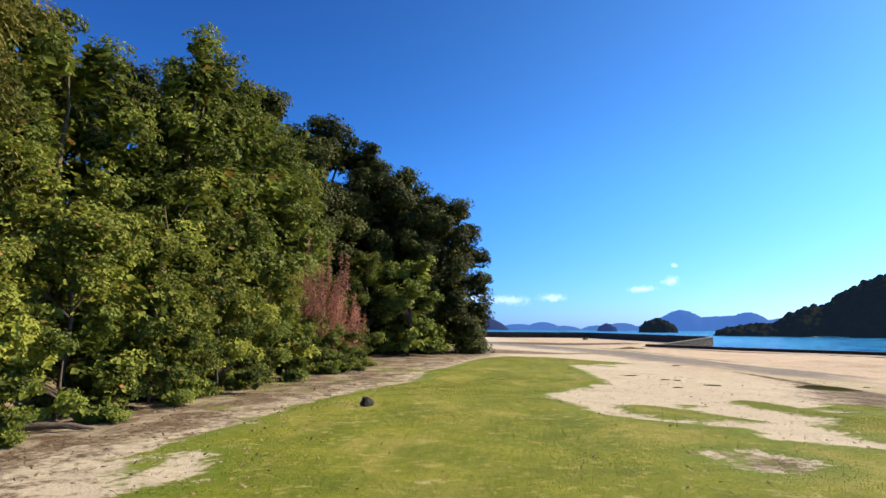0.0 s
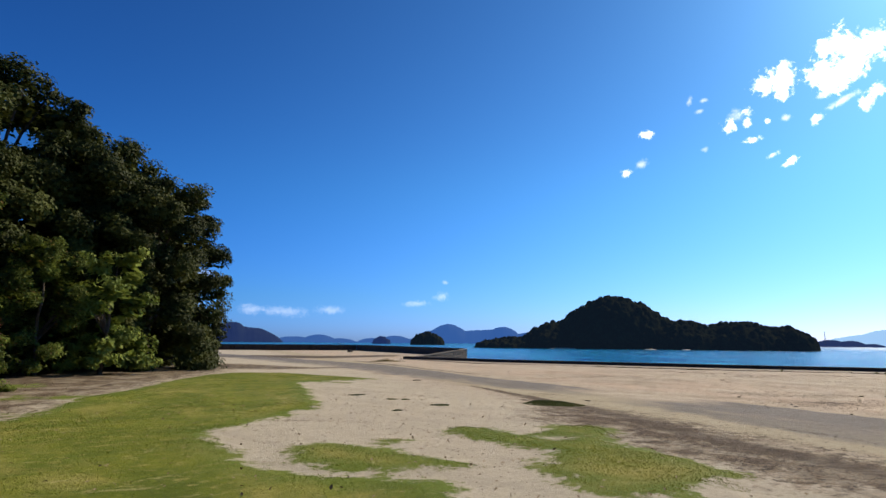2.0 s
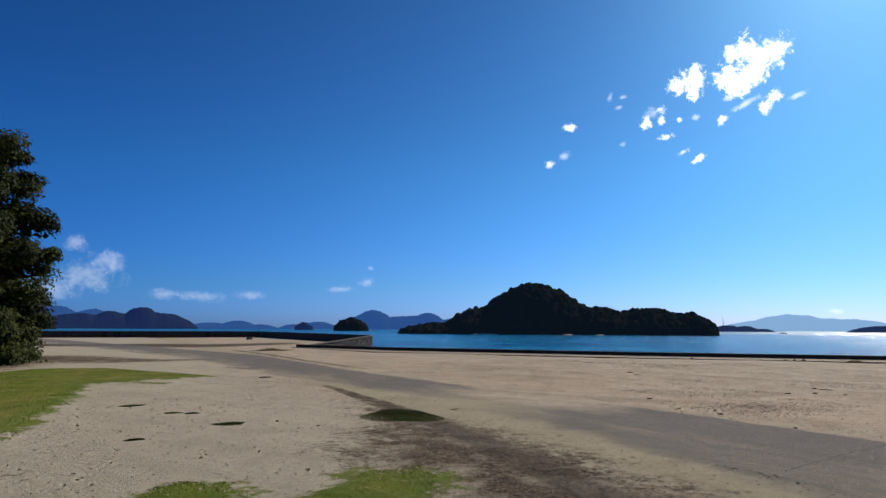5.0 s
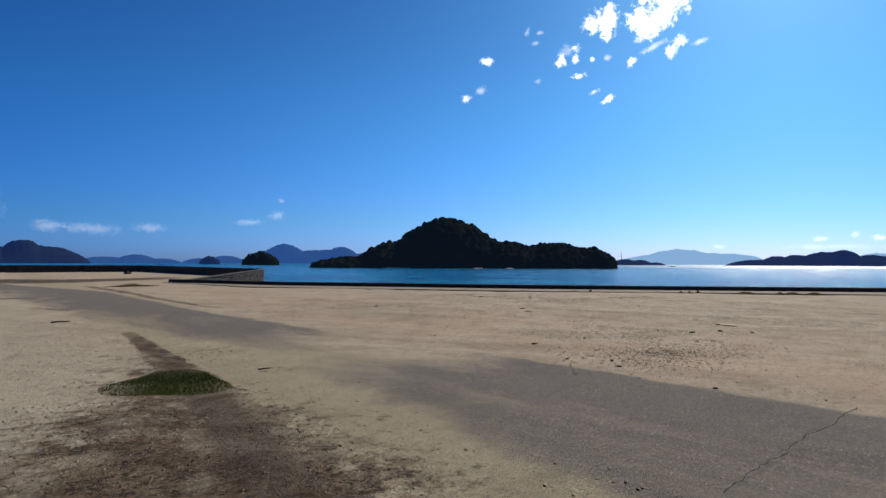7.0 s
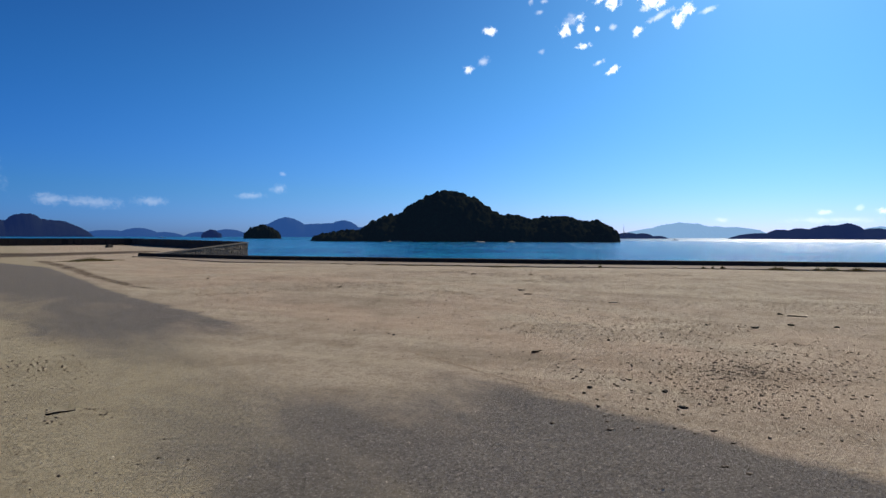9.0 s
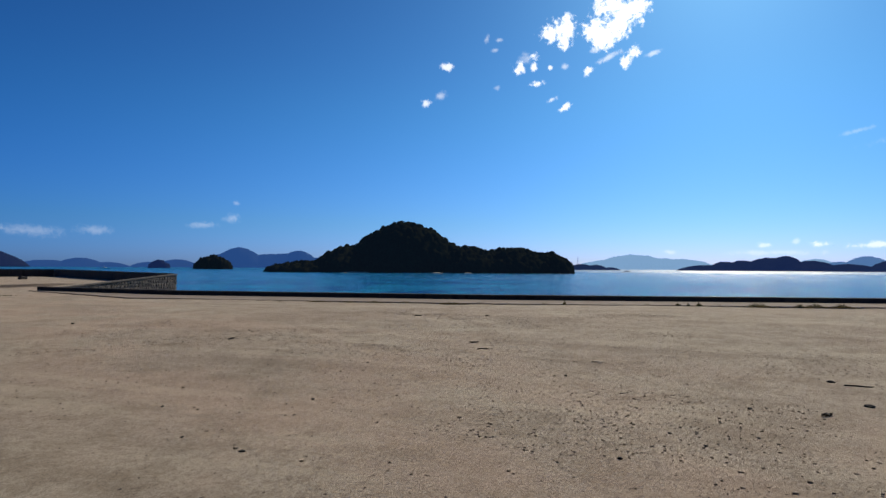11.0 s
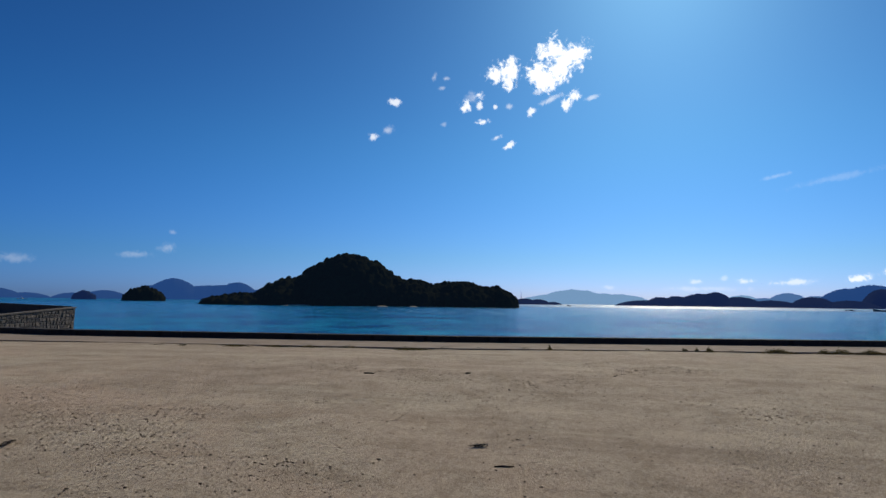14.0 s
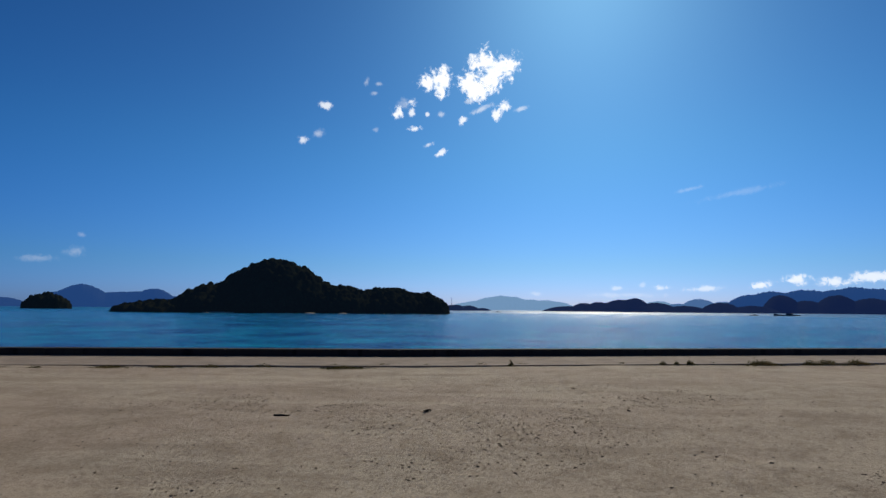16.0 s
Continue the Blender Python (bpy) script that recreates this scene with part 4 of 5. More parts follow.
def plant(name, seed, height, radius, low, clumps, per, leaf, slim, material, label, category, droop=0.3, lean=0.0, taper=0.4, pad=0.4, rough=1.0):
    """A woody plant: trunk, limbs and a crown of leaf clumps. low: height of the crown's underside; taper: where the crown is widest."""
    rng = np.random.RandomState(seed)
    root = tagged(new(name), label, category)
    limbs = []
    mid = low + (height - low) * 0.42
    bm = bmesh.new()
    stem = [(0, 0, -0.4)]
    for k in range(1, 7):
        f = k / 6
        stem.append((rng.normal(0, 0.06) * height * 0.2 + lean * f, rng.normal(0, 0.06) * height * 0.2, height * 0.86 * f))
    tube(bm, stem, [max(0.015, height * 0.02 * (1 - 0.86 * k / 6)) for k in range(7)], 8)
    trunk = part("trunk", bm, BARK, root, smooth=True)
    # boughs spread over the crown, each a mass of clumps with dark gaps between
    boughs = []
    count = max(9, clumps // 7)
    for k in range(count):
        th = k * 2.39996 + rng.normal(0, 0.3)
        f = min(1.0, max(0.0, ((k + 0.5) / count) ** (1.3 if low < 0.6 else 1.0) + rng.normal(0, 0.03)))
        # widest in the lower middle, rounded top
        prof = (math.sqrt(max(0.0, 1 - ((f - taper) / (1.03 - taper)) ** 2)) if f > taper else 1 - 0.14 * ((taper - f) / taper) ** 2)
        lump = 1 + rough * (0.2 * math.sin(2 * th + seed) * math.sin(4 * f * math.pi + seed) + 0.12 * math.sin(5 * th + 7 * f + seed) + rng.normal(0, 0.10))
        boughs.append((th, f, radius * prof * lump * rng.uniform(0.84, 1.03)))
    centres = []
    size = 1.5 * math.sqrt(radius * (height - low) / count)
    for k in range(clumps):
        th, f, r = boughs[k % count]
        out = np.array((math.cos(th), math.sin(th), 0.35))
        d = rng.normal(0, 1, 3)
        d /= np.linalg.norm(d)
        d = d * rng.uniform(0.25, 1.0) * size * (0.55, 0.55, 0.5) + out * size * 0.16 * rng.uniform(-1.2, 0.8)
        z = low + (height - low) * f + d[2]
        centres.append((lean * f + r * math.cos(th) + d[0], r * math.sin(th) + d[1], max(low + 0.1, min(height * 1.02, z))))
    centres = np.array(centres)
    for k in range(0, clumps, max(1, clumps // 14)):
        c = centres[k]
        h0 = max(0.1, min(height * 0.8, c[2] * 0.6))
        bm = bmesh.new()
        a = Vector((lean * h0 / height, 0, h0))
        b = Vector(c)
        bend = a.lerp(b, 0.5) + Vector((0, 0, 0.12 * (b - a).length))
        tube(bm, [a, bend, b], [height * 0.008, height * 0.005, height * 0.002], 5)
        part("limb", bm, BARK, trunk)
    cl = np.repeat(np.arange(clumps), per)
    away = centres * (1, 1, 0) + (0, 0, 0.55 * radius)
    away /= np.linalg.norm(away, axis=1)[:, None]
    off = rng.normal(0, 1, (len(cl), 3)) + away[cl] * 0.9
    off /= np.linalg.norm(off, axis=1)[:, None]
    reach = (pad * rng.uniform(0.6, 1.35, clumps))[cl][:, None] * rng.uniform(0.55, 1.05, (len(cl), 1))
    pts = centres[cl] + off * reach * (1, 1, 0.7)
    v, f = leaf_quads(rng, pts, off + away[cl] * 0.4, leaf, slim, droop)
    # coarse inner leaves close the crown's heart
    k = clumps * 14
    inner = centres[rng.randint(0, clumps, k)] * (1, 1, 0.96)
    inner[:, :2] *= rng.uniform(0.58, 0.96, (k, 1))
    inner += rng.normal(0, radius * 0.05, (k, 3))
    v2, f2 = leaf_quads(rng, inner, inner / (np.linalg.norm(inner, axis=1)[:, None] + 1e-9), leaf * 2.1, 0.8, droop)
    ob = arrays("crown", np.concatenate([v, v2]), np.concatenate([f, f2 + len(v)]), material, root)
    return root


def plant_set(first, spots, group):
    """Stand the first plant on its spot and copies on the others; spots: x, y, turn, scale."""
    first["group"] = group
    for k, (x, y, turn, s) in enumerate(spots):
        z = float(hill(np.array(x), np.array(y)))
        ob = first if k == 0 else copy_thing(first, Matrix.Identity(4))
        ob.matrix_basis = pose(x, y, z, 0, 0, turn) @ Matrix.Diagonal((s, s, s, 1))


BIG_OAK = "dense dark evergreen tree with foliage almost to the ground"
oak = plant("evergreen_tree", 31, 10.3, 3.85, 0.05, 820, 96, 0.155, 0.62, LEAF_DARK, BIG_OAK, "tree", 0.2, 0, 0.38, 0.54, 0.28)
# the last copy's dark leaves stand in for a shaded recess between trees
plant_set(oak, [(-0.75, 36.8, 0, 0.98), (-4.2, 37.4, 70, 1.2), (-8.4, 37.0, 160, 1.42), (-5.0, 45.0, 220, 1.2), (-13.5, 36.0, 290, 1.5), (-9.4, 30.5, 20, 1.12), (-1.9, 42.5, 130, 0.85), (-12.9, 21.0, 200, 0.78)], "dark evergreen trees")
broad = plant("broadleaf_tree", 41, 8.4, 2.6, 0.5, 340, 46, 0.15, 0.5, LEAF_TREE, "leafy green broadleaf tree on the slope", "tree", 0.4, 0.2, 0.3, 0.42)
plant_set(broad, [(-8.6, 18.8, 0, 1.12), (-8.4, 23.5, 80, 1.12), (-10.2, 14.5, 210, 0.9), (-14.0, 15.5, 300, 1.05), (-8.2, 27.0, 30, 1.1), (-12.5, 26.0, 120, 1.3), (-4.2, 31.0, 250, 0.66)], "broadleaf trees")
olive = plant("olive_green_tree", 51, 8.2, 2.7, 0.4, 310, 46, 0.14, 0.42, LEAF_OLIVE, "olive-green tree with thin drooping sprays", "tree", 0.6, -0.2, 0.35, 0.42)
plant_set(olive, [(-11.8, 10.6, 0, 1.0), (-13.2, 13.0, 100, 1.15), (-16.0, 11.0, 200, 1.2), (-15.5, 18.5, 40, 1.0), (-9.4, 7.8, 260, 0.8)], "olive-green trees")
shrub = plant("shrub", 61, 3.2, 1.6, 0.0, 190, 54, 0.085, 0.5, LEAF_SHRUB, "bushy light-green shrub at the wood's edge", "shrub", 0.4, 0.1, 0.3, 0.26)
plant_set(shrub, [(-7.1, 10.6, 0, 1.05), (-6.6, 12.8, 80, 1.0), (-6.2, 15.2, 170, 0.95), (-7.6, 8.4, 250, 1.0), (-8.6, 12.0, 300, 1.35), (-5.9, 18.0, 40, 1.05), (-7.6, 15.0, 120, 1.5), (-9.0, 5.6, 10, 1.2), (-7.0, 20.6, 330, 0.95)], "shrubs at the wood's edge")
bush = plant("leafy_bush", 71, 1.9, 1.1, 0.0, 100, 52, 0.08, 0.5, LEAF_TREE, "dark green leafy bush with leaves down to the soil", "shrub", 0.5, 0, 0.3, 0.2)
plant_set(bush, [(-6.3, 9.4, 0, 0.9), (-5.8, 11.3, 70, 0.85), (-5.4, 13.6, 140, 0.9), (-5.0, 16.4, 210, 0.95), (-4.5, 19.0, 280, 0.8), (-3.7, 22.6, 20, 0.75), (-5.85, 7.1, 110, 0.5), (-3.3, 20.3, 200, 0.5), (-3.9, 19.4, 310, 0.6), (-4.0, 20.5, 90, 0.85), (-5.2, 20.0, 160, 1.1)], "leafy bushes")
slim = plant("slender_tree", 83, 10.8, 1.25, 4.2, 90, 46, 0.14, 0.5, LEAF_TREE, "tall slender tree with a thin leafy spire", "tree", 0.4, 0.3, 0.12, 0.36)
plant_set(slim, [(-8.5, 17.9, 0, 0.96), (-8.6, 20.2, 140, 0.92)], "slender trees")
young = plant("young_tree", 81, 5.0, 1.4, 0.35, 100, 34, 0.17, 0.5, LEAF_PALE, "slender young tree with pale yellow-green leaves", "tree", 0.5, 0.2, 0.3, 0.36)
plant_set(young, [(-1.9, 31.4, 0, 1.1), (-8.7, 17.4, 90, 1.0)], "pale young trees")


def withered_bush():
    rng = np.random.RandomState(91)
    root = tagged(new("withered_bush"), "withered red-brown bush with upright feathery plumes", "shrub")
    vs, fs, n = [], [], 0
    for k in range(60):
        th, rr = rng.uniform(0, 6.283), 1.8 * math.sqrt(rng.uniform())
        h = 5.0 * (1 - 0.5 * rr / 1.8) * rng.uniform(0.6, 1.05)
        foot = Vector((rr * 0.5 * math.cos(th), rr * 0.5 * math.sin(th), 0))
        tip = Vector((rr * 1.1 * math.cos(th), rr * 1.1 * math.sin(th), h))
        bm = bmesh.new()
        mid = foot.lerp(tip, 0.5) + Vector((rr * 0.2 * math.cos(th), rr * 0.2 * math.sin(th), 0))
        tube(bm, [foot, mid, tip], [0.02, 0.012, 0.004], 5)
        part("stem", bm, BARK, root)
        m = 260
        f = rng.uniform(0.18, 1.0, m)
        base = np.array([[*(foot.lerp(mid, x * 2) if x < 0.5 else mid.lerp(tip, x * 2 - 1))] for x in f])
        pts = base + rng.normal(0, 1, (m, 3)) * (0.24 * (1.1 - f))[:, None] + rng.normal(0, 0.03, (m, 3))
        v, q = leaf_quads(rng, pts, (pts - base) * 2 + (0, 0, 0.3), 0.12, 0.22, -0.8)
        vs.append(v), fs.append(q + n)
        n += len(v)
    arrays("foliage", np.concatenate(vs), np.concatenate(fs), LEAF_RED, root)
    return root


withered_bush().matrix_basis = pose(-4.7, 21.4, 0, 0, 0, 0) @ Matrix.Diagonal((0.9, 0.9, 1.2, 1))


# ---------------------------------------------------------------- loose things on the ground
def stone(name, seed, size, material, label, category="stone"):
    bm = bmesh.new()
    bmesh.ops.create_icosphere(bm, subdivisions=2, radius=0.5)
    for v in bm.verts:
        k = 1 + 0.5 * noise.noise(v.co * 2.6 + Vector((seed, 0, 0))) + 0.08 * noise.noise(v.co * 7)
        v.co = Vector((v.co.x * size[0], v.co.y * size[1], max(v.co.z, -0.32) * size[2])) * k
    return tagged(link(name, bm, material), label, category)


rock = stone("rock", 8.8, (0.25, 0.2, 0.23), ROCK, "dark grey rounded stone lying on the lawn")
rock.matrix_basis = pose(-1.46, 11.05, 0.09, 0, 0, 30)


def ground_height(q):
    lawn = lawn_depth(q[:, 0], q[:, 1])
    return 0.025 * waves(q[:, 0], q[:, 1], 0.5, 3) + 0.008 * waves(q[:, 0], q[:, 1], 4.0, 5) + 0.03 * np.clip(lawn + 0.1, 0, 0.3) / 0.3 + rise(q[:, 0], q[:, 1])


def stand(x, y):
    return float(ground_height(np.array([[x, y]]))[0])


def crack(a, b, wide, seed, label, material=None):
    """A thin uneven crack across the lane's asphalt."""
    rng = random.Random(seed)
    a, b = Vector(a), Vector(b)
    d = (b - a).normalized()
    n = Vector((-d.y, d.x))
    bm = bmesh.new()
    last, off = None, 0.0
    steps_ = int((b - a).length / 0.07)
    for k in range(steps_ + 1):
        off = off * 0.93 + rng.uniform(-0.022, 0.022)
        p = a.lerp(b, k / steps_) + n * off
        w = wide * rng.uniform(0.35, 1.0)
        z = 0.004 + stand(p.x, p.y)
        pair = [bm.verts.new((p.x + n.x * w, p.y + n.y * w, z)), bm.verts.new((p.x - n.x * w, p.y - n.y * w, z))]
        if last:
            bm.faces.new((last[0], last[1], pair[1], pair[0]))
        last = pair
    return tagged(link("crack", bm, material or CRACK), label, "crack", kind="structure")


def fallen_branch():
    root = tagged(new("fallen_branch"), "weathered fallen branch lying by the bushes", "branch")
    bm = bmesh.new()
    tube(bm, [(-0.55, 0, 0.05), (-0.1, 0.06, 0.09), (0.3, 0.02, 0.07), (0.6, -0.08, 0.03)], [0.045, 0.055, 0.045, 0.02], 8)
    stem = part("stem", bm, BARK, root, smooth=True)
    for k, (x, y, z) in enumerate(((0.25, 0.35, 0.12), (-0.4, 0.3, 0.16), (0.55, -0.35, 0.05))):
        bm = bmesh.new()
        tube(bm, [(x * 0.3, 0.04, 0.08), (x * 0.7, y * 0.6, z), (x, y, z * 0.8)], [0.02, 0.014, 0.006], 6)
        part("twig", bm, BARK, stem)
    return root


crack((12.2, 9.75), (13.3, 9.78), 0.008, 1, "narrow crack across the worn asphalt lane")
crack((13.3, 9.78), (15.3, 9.8), 0.008, 2, "narrow crack across the worn asphalt lane")
crack((14.84, 15.6), (14.75, 12.8), 0.010, 3, "broken sandy edge line of the asphalt lane", RUT)
fallen_branch().matrix_basis = pose(-5.7, 8.3, 0, 0, 0, 25)


def stick(x, y, length, turn, thick, material, label):
    bm = bmesh.new()
    tube(bm, [(-length / 2, 0, 0), (-length * 0.1, length * 0.03, thick * 0.3), (length * 0.25, -length * 0.02, 0), (length / 2, length * 0.03, thick * 0.2)],
         [thick * 0.8, thick, thick * 0.8, thick * 0.5], 6)
    ob = link("stick", bm, material, smooth=True)
    ob.matrix_basis = pose(x, y, stand(x, y) + thick * 0.6, 0, 0, turn)
    return tagged(ob, label, "stick", "sticks on the sand")


stick(11.5, 15.44, 0.19, 2, 0.008, TWIG, "dark dry stick on the sandy lane")
drift = stick(20.92, 17.0, 0.17, -52, 0.03, DRIFT, "bleached flat piece of driftwood on the sand")
drift.matrix_basis = drift.matrix_basis @ Matrix.Diagonal((1, 1, 0.3, 1))
stick(23.3, 23.9, 0.2, -60, 0.013, TWIG, "dark stick half buried in the sand")
stick(9.9, 24.0, 0.4, 10, 0.02, TWIG, "dark stick on the sand by the lane")
stick(21.95, 14.0, 0.3, -65, 0.010, TWIG, "dark dry stick on the sand")
stick(20.3, 18.75, 0.17, -45, 0.009, TWIG, "thin dark twig on the sand")
for k, (x, y, s) in enumerate(((18.15, 18.98, 0.035), (26.32, 20.47, 0.05), (22.0, 14.3, 0.08), (14.98, 11.08, 0.05), (15.18, 13.32, 0.05), (15.6, 12.85, 0.055), (15.3, 12.53, 0.06), (21.15, 13.19, 0.07), (19.7, 16.9, 0.04), (19.82, 16.8, 0.045), (20.8, 13.7, 0.09), (17.3, 14.6, 0.045), (19.7, 14.5, 0.05), (18.1, 14.3, 0.035), (16.6, 17.8, 0.035), (15.3, 16.6, 0.04), (15.1, 17.3, 0.03), (15.3, 18.5, 0.035), (16.1, 27.9, 0.07))):
    st = stone("stone", k * 1.7, (s * 1.15, s * 0.85, s * 0.42), ROCK, "small dark stone on the sand")
    st.matrix_basis = pose(x, y, stand(x, y) + s * 0.12, 0, 0, k * 47)
    st["group"] = "stones on the sand"


def seaweed(x, y, turn, seed, wide):
    """A flat dry scrap of seaweed."""
    rng = np.random.RandomState(seed)
    p = rng.normal(0, 1, (46, 3)) * (wide, wide * 0.3, 0)
    p[:, 2] = rng.uniform(0.006, 0.022, 46)
    v, f = leaf_quads(rng, p, np.tile((0, 0, 1.6), (46, 1)), 0.05, 0.4, 0)
    ob = arrays("dry_seaweed", v, f, TWIG)
    ob.matrix_basis = pose(x, y, stand(x, y), 0, 0, turn)
    return tagged(ob, "dark dried scrap of seaweed on the sand", "seaweed", "seaweed scraps")


for k, (x, y, w) in enumerate(((20.6, 19.25, 0.055), (20.0, 13.9, 0.06), (15.9, 14.6, 0.05), (24.6, 22.6, 0.07), (17.6, 22.4, 0.08))):
    seaweed(x, y, -40 + 20 * k, 400 + k, w * 0.65)


def weed(seed, spread, blades, high):
    rng = np.random.RandomState(seed)
    root = tagged(new("weed"), "dry brown-green weed tuft at the edge of the wall's apron", "weed", "weeds by the sea wall")
    p = rng.normal(0, 1, (blades, 3)) * (spread, spread * 0.45, 0)
    p[:, 2] = np.abs(rng.normal(0, 1, blades)) * high * np.exp(-(p[:, 0] / spread) ** 2)
    v, f = leaf_quads(rng, p, rng.normal(0, 1, (blades, 3)) + (0, 0, 0.5), 0.05 + 0.09 * spread, 0.3, -0.6)
    arrays("foliage", v, f, WEED, root)
    return root


for k, (x, y, s, h) in enumerate(((36.6, 19.7, 0.3, 0.06), (38.0, 18.2, 0.24, 0.06), (38.65, 17.5, 0.24, 0.06), (31.67, 25.0, 0.07, 0.07), (34.6, 21.9, 0.08, 0.05), (34.85, 21.6, 0.07, 0.05), (35.1, 21.3, 0.10, 0.07), (37.6, 18.6, 0.12, 0.05), (28.6, 28.0, 0.25, 0.02), (25.2, 32.4, 0.25, 0.02))):
    weed(100 + k, s, int(150 + 1500 * s), h).matrix_basis = pose(x, y, 0.0, 0, 0, -48)


for k in range(16):
    f = k / 16 + random.uniform(-0.02, 0.02)
    p = Vector((23.4, 34.4)).lerp(Vector((37.5, 19.2)), f)
    weed(140 + k, random.uniform(0.06, 0.22), 160, random.uniform(0.012, 0.03)).matrix_basis = pose(p.x, p.y, 0.0, 0, 0, -48)
weed(170, 0.6, 1100, 0.07).matrix_basis = pose(14.9, 44.9, 0, 0, 0, 10)
st = stone("stone", 9.1, (0.9, 0.6, 0.5), ROCK, "dark boulder on the jetty's sand")
st.matrix_basis = pose(20.9, 82.5, 0.12, 0, 0, 20)


def scatter_ok(rng, count, box, test):
    """Random places in a box that pass the test."""
    pts = np.zeros((0, 2))
    while len(pts) < count:
        q = rng.uniform((box[0], box[1]), (box[2], box[3]), (count * 2, 2))
        pts = np.concatenate([pts, q[test(q)]])
    return pts[:count]


def lawn_blades():
    rng = np.random.RandomState(7)
    vs = []
    for count, box in ((70000, (-4, 0.5, 7.5, 9)), (60000, (-4, 9, 9.5, 17)), (35000, (-2, 17, 9, 32)), (14000, (5.5, 7, 11.2, 17))):
        q = scatter_ok(rng, count, box, lambda p: lawn_depth(p[:, 0], p[:, 1]) + 0.3 * waves(p[:, 0], p[:, 1], 5.0, 9) > 0.08)
        z = ground_height(q)
        far = 1 + np.clip(q[:, 1] - 9, 0, 20) * 0.06
        a = rng.uniform(0, 6.283, count)
        w, h = rng.uniform(0.003, 0.006, count) * far, rng.uniform(0.005, 0.016, count) * (1 + 0.4 * waves(q[:, 0], q[:, 1], 1.5, 12))
        lx, ly = rng.normal(0, 0.5, count) * h, rng.normal(0, 0.5, count) * h
        base = np.stack([q[:, 0], q[:, 1], z - 0.004], 1)
        side = np.stack([np.cos(a) * w, np.sin(a) * w, 0 * a], 1)
        vs.append(np.stack([base - side, base + side, base + np.stack([lx, ly, h], 1)], 1).reshape(-1, 3))
    v = np.concatenate(vs)
    ob = arrays("grass", v, np.arange(len(v)).reshape(-1, 3), GRASS)
    return tagged(ob, "short yellow-green lawn grass with dry blades", "grass", kind="stuff")


lawn_blades()


def grass_tuft(x, y, a, b, seed):
    rng = np.random.RandomState(seed)
    k = int(42000 * a * b) + 500
    r, th = np.sqrt(rng.uniform(0, 1, k)), rng.uniform(0, 6.283, k)
    r = r * (1 + 0.2 * np.sin(3 * th + seed))
    q = np.stack([x + r * a * np.cos(th), y + r * b * np.sin(th)], 1)
    h = rng.uniform(0.012, 0.042, k) * (1.15 - 0.6 * r)
    t = rng.uniform(0, 6.283, k)
    w = rng.uniform(0.003, 0.007, k)
    base = np.concatenate([q - (x, y), (ground_height(q) - 0.006)[:, None]], 1)
    side = np.stack([np.cos(t) * w, np.sin(t) * w, 0 * t], 1)
    tip = base + np.stack([rng.normal(0, 0.6, k) * h, rng.normal(0, 0.6, k) * h, h], 1)
    v = np.stack([base - side, base + side, tip], 1).reshape(-1, 3)
    ob = arrays("grass_tuft", v, np.arange(len(v)).reshape(-1, 3), TUFT)
    ob.location = (x, y, 0)
    return tagged(ob, "low dark-green grass tuft growing in the sand", "grass tuft", "grass tufts")


for k, (x, y, a, b) in enumerate(DARK_TUFTS):
    grass_tuft(x, y, a, b, 300 + k)


def grit():
    """Small stones and crumbs of earth strewn over sand and soil."""
    rng = np.random.RandomState(8)
    q1 = scatter_ok(rng, 34000, (11, 7, 29, 27), lambda p: (along(p[:, 0], p[:, 1], ROAD, ROAD_HALF) < 0) & (rng.uniform(0, 1, len(p)) < 0.15 + 0.85 * (waves(p[:, 0], p[:, 1], 0.9, 14) > 0.3)))
    q2 = scatter_ok(rng, 7000, (3, 8, 11, 25), lambda p: lawn_depth(p[:, 0], p[:, 1]) < 0)
    q3 = scatter_ok(rng, 5200, (8.6, 8, 10.9, 15), lambda p: lawn_depth(p[:, 0], p[:, 1]) < 0)
    q4 = scatter_ok(rng, 900, (-5.2, 5, -0.5, 30), lambda p: lawn_depth(p[:, 0], p[:, 1]) < 0)
    q5 = np.stack([rng.normal(16.6, 0.9, 2400), rng.normal(12.7, 0.55, 2400)], 1)
    q = np.concatenate([q1, q2, q3, q4, q5])
    n = len(q)
    s = 0.003 + 0.0125 * rng.uniform(0, 1, n) ** 5
    s[len(q1) + len(q2):len(q1) + len(q2) + len(q3)] *= 0.9
    s[-len(q5):] *= 1.25
    z = ground_height(q)
    unit = np.array([(x, y, z) for z in (-1, 1) for x, y in ((-1, -1), (1, -1), (1, 1), (-1, 1))]) * (0.8, 0.8, 0.5)
    unit[4:, :2] *= 0.65
    quad = np.array([(0, 3, 2, 1), (4, 5, 6, 7), (0, 1, 5, 4), (1, 2, 6, 5), (2, 3, 7, 6), (3, 0, 4, 7)])
    turn = rng.uniform(0, 6.283, n)
    c_, s_ = np.cos(turn)[:, None], np.sin(turn)[:, None]
    long_ = rng.uniform(0.8, 1.7, n)[:, None]
    ux, uy = unit[None, :, 0] * long_, unit[None, :, 1] * np.ones((n, 1))
    v = np.stack([ux * c_ - uy * s_, ux * s_ + uy * c_, unit[None, :, 2] * rng.uniform(0.5, 1.1, n)[:, None]], -1)
    v = v * s[:, None, None] * rng.uniform(0.75, 1.25, (n, 8, 1))
    v += np.concatenate([q, z[:, None]], 1)[:, None]
    ob = arrays("pebbles", v.reshape(-1, 3), (quad[None] + 8 * np.arange(n)[:, None, None]).reshape(-1, 4), PEBBLE, None, True)
    return tagged(ob, "dark grit and small pebbles strewn over the sand", "pebbles", kind="stuff")


grit()


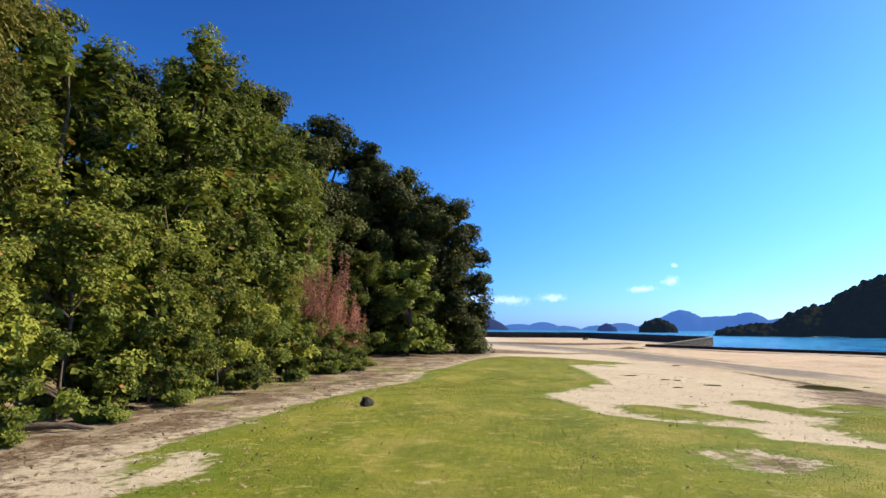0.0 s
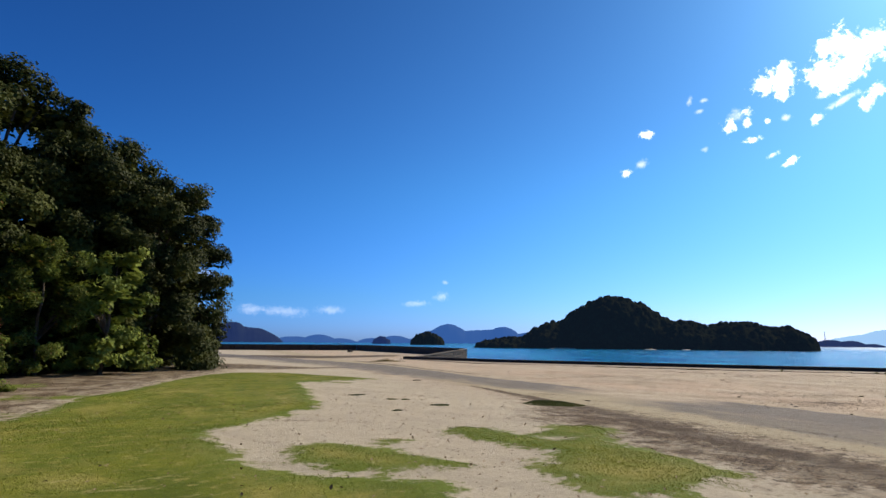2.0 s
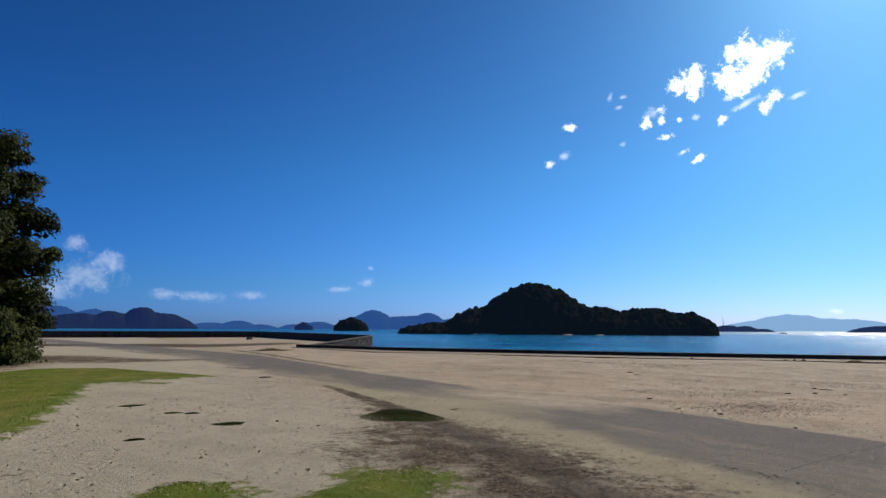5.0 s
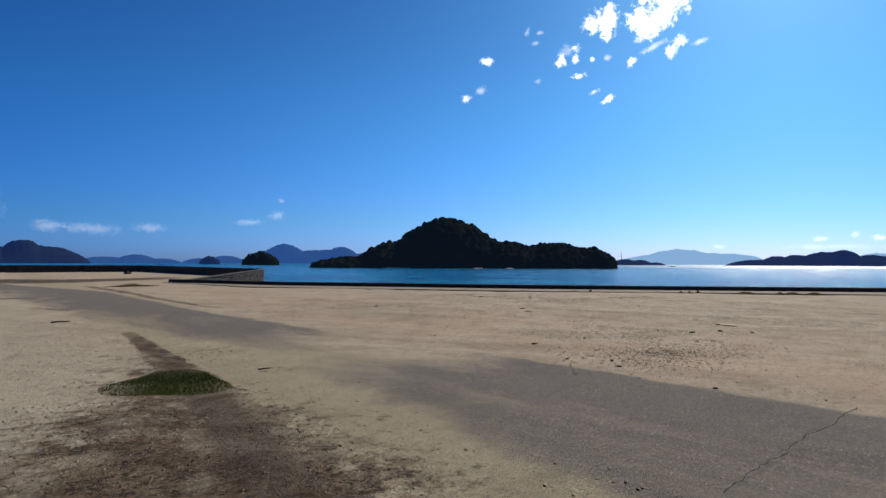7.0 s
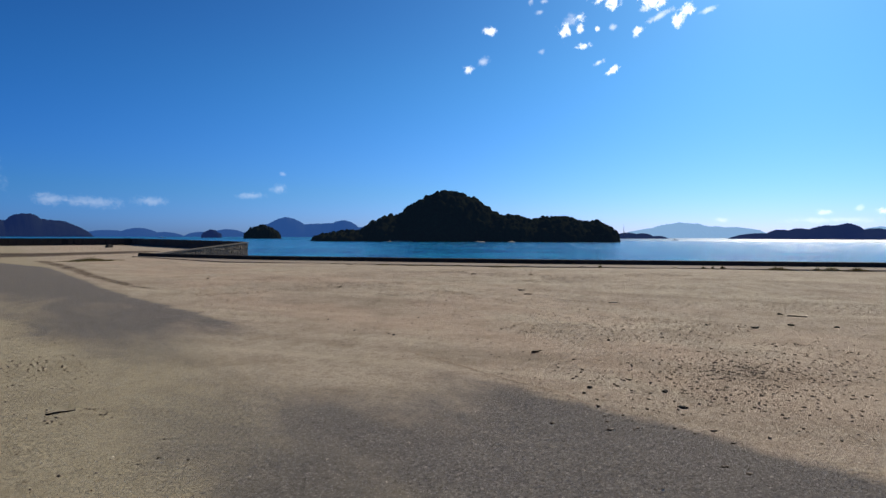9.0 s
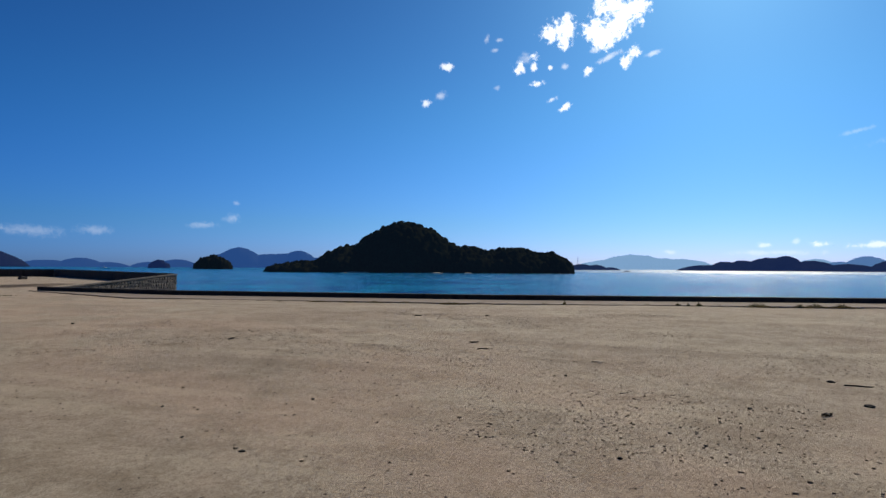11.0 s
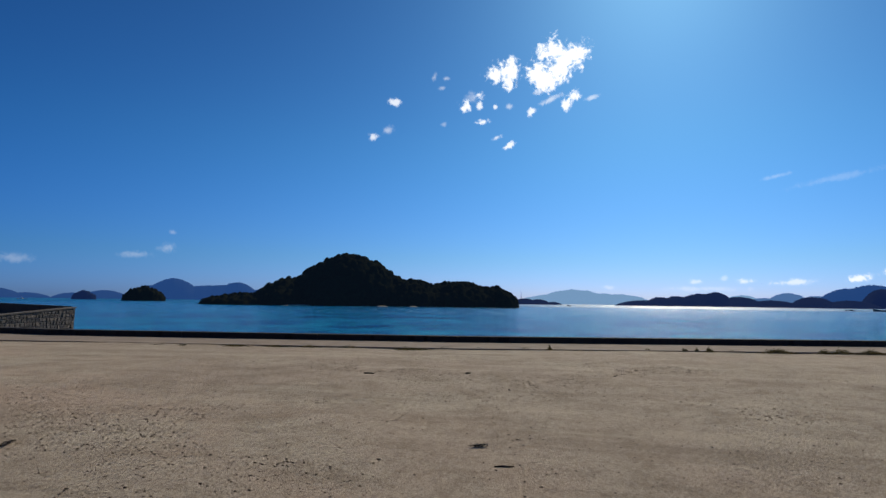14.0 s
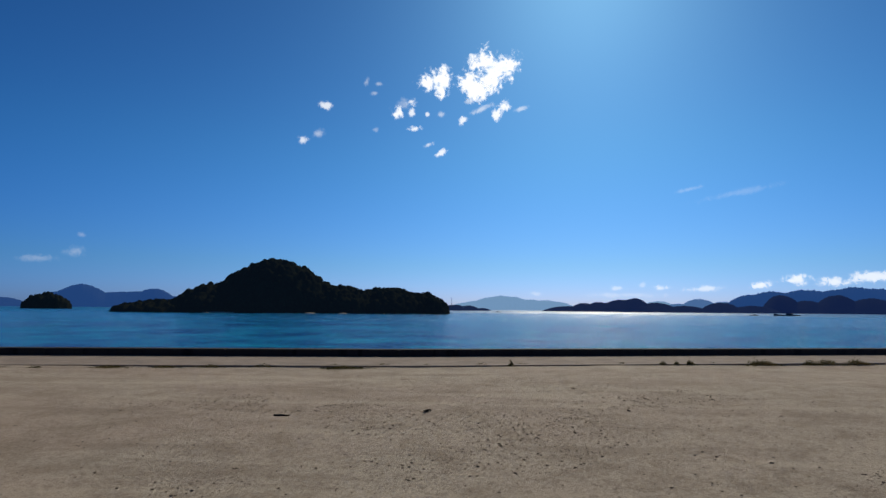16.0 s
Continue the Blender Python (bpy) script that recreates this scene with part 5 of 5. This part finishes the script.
def shell_bits():
    """Pale chips of shell and quartz on sand and asphalt."""
    rng = np.random.RandomState(12)
    q = np.concatenate([rng.uniform((11, 8), (27, 26), (700, 2)), rng.uniform((12.2, 7.5), (15.2, 13.5), (260, 2)), rng.uniform((4, 10), (11, 20), (380, 2))])
    p = np.concatenate([q, (ground_height(q) + 0.006)[:, None]], 1)
    v, f = leaf_quads(rng, p, np.tile((0, 0, 1.5), (len(p), 1)), 0.016, 0.7, 0)
    ob = arrays("shell_bits", v, f, DRIFT)
    return tagged(ob, "pale chips of shell and quartz strewn on the sand", "shell bits", kind="stuff")


shell_bits()


def fallen_leaves():
    rng = np.random.RandomState(9)
    q = np.concatenate([rng.uniform((-5.5, 5), (-1.5, 26), (1500, 2)), rng.uniform((-3, 2), (9, 20), (900, 2))])
    p = np.concatenate([q, (ground_height(q) + 0.02)[:, None]], 1)
    v, f = leaf_quads(rng, p, np.tile((0, 0, 1.2), (len(p), 1)), 0.05, 0.55, 0)
    ob = arrays("fallen_leaves", v, f, LITTER)
    return tagged(ob, "dry brown fallen leaves on soil and lawn", "leaves", kind="stuff")


fallen_leaves()


# ---------------------------------------------------------------- boats
def boat(az, dist, length, turn, hull_mat, label, tall=1.0):
    root = tagged(new("boat"), label, "boat", "far boats")
    bm = bmesh.new()
    bmesh.ops.create_cube(bm, size=1)
    bmesh.ops.subdivide_edges(bm, edges=bm.edges[:], cuts=3, use_grid_fill=True)
    for v in bm.verts:
        f = v.co.x * 2
        wide = 1 - max(0, f) ** 2 * 0.9
        v.co = (v.co.x * length, v.co.y * length * 0.26 * wide * (0.75 + 0.5 * (v.co.z + 0.5) * 0.5), v.co.z * length * 0.11 * tall + max(0, f) ** 2 * length * 0.04 * (v.co.z + 0.5))
    part("hull", bm, hull_mat, root)
    bm = bmesh.new()
    bmesh.ops.create_cube(bm, size=1)
    for v in bm.verts:
        v.co = (v.co.x * length * 0.28 - length * 0.1, v.co.y * length * 0.16, (v.co.z * length * 0.11 + length * 0.10) * tall)
    bmesh.ops.bevel(bm, geom=bm.edges[:], offset=length * 0.01, segments=1, affect="EDGES")
    cabin = part("cabin", bm, hull_mat, root)
    bm = bmesh.new()
    tube(bm, [(-length * 0.1, 0, length * 0.15 * tall), (-length * 0.1, 0, length * 0.3 * tall)], [length * 0.006, length * 0.004], 6)
    part("mast", bm, hull_mat, cabin)
    p = bearing(az, dist, SEA + length * 0.02)
    root.matrix_basis = pose(p.x, p.y, p.z, 0, 0, turn)


boat(-84.7, 1100, 14, 100, HULL, "small dark work boat on the water")
boat(-87.2, 1100, 38, 95, HULL, "long low dark barge on the water", 0.6)
boat(-61.4, 1300, 13, -60, HULL, "small dark boat near the headland")
boat(-11.8, 1600, 20, -30, HULL_WHITE, "small white boat under way off the far shore")


def radio_mast():
    """A square lattice mast that stands on the low headland."""
    root = tagged(new("radio_mast"), "slender grey lattice radio mast on the far headland", "mast")
    high, foot, head = 46.0, 2.6, 0.5
    corner = lambda k, f: Vector((math.cos(k * math.pi / 2), math.sin(k * math.pi / 2), 0)) * (foot + (head - foot) * f) + Vector((0, 0, high * f))
    for k in range(4):
        bm = bmesh.new()
        tube(bm, [corner(k, 0), corner(k, 1)], [0.28, 0.16], 5)
        part("leg", bm, HULL, root)
    for j in range(8):
        for k in range(4):
            bm = bmesh.new()
            tube(bm, [corner(k, j / 8), corner(k + 1, (j + 1) / 8)], [0.12, 0.12], 4)
            part("brace", bm, HULL, root)
    bm = bmesh.new()
    tube(bm, [(0, 0, high), (0, 0, high + 7)], [0.14, 0.05], 5)
    part("aerial", bm, HULL, root)
    p = bearing(-56.7, 2560, SEA + 12)
    root.matrix_basis = pose(p.x, p.y, p.z)


radio_mast()
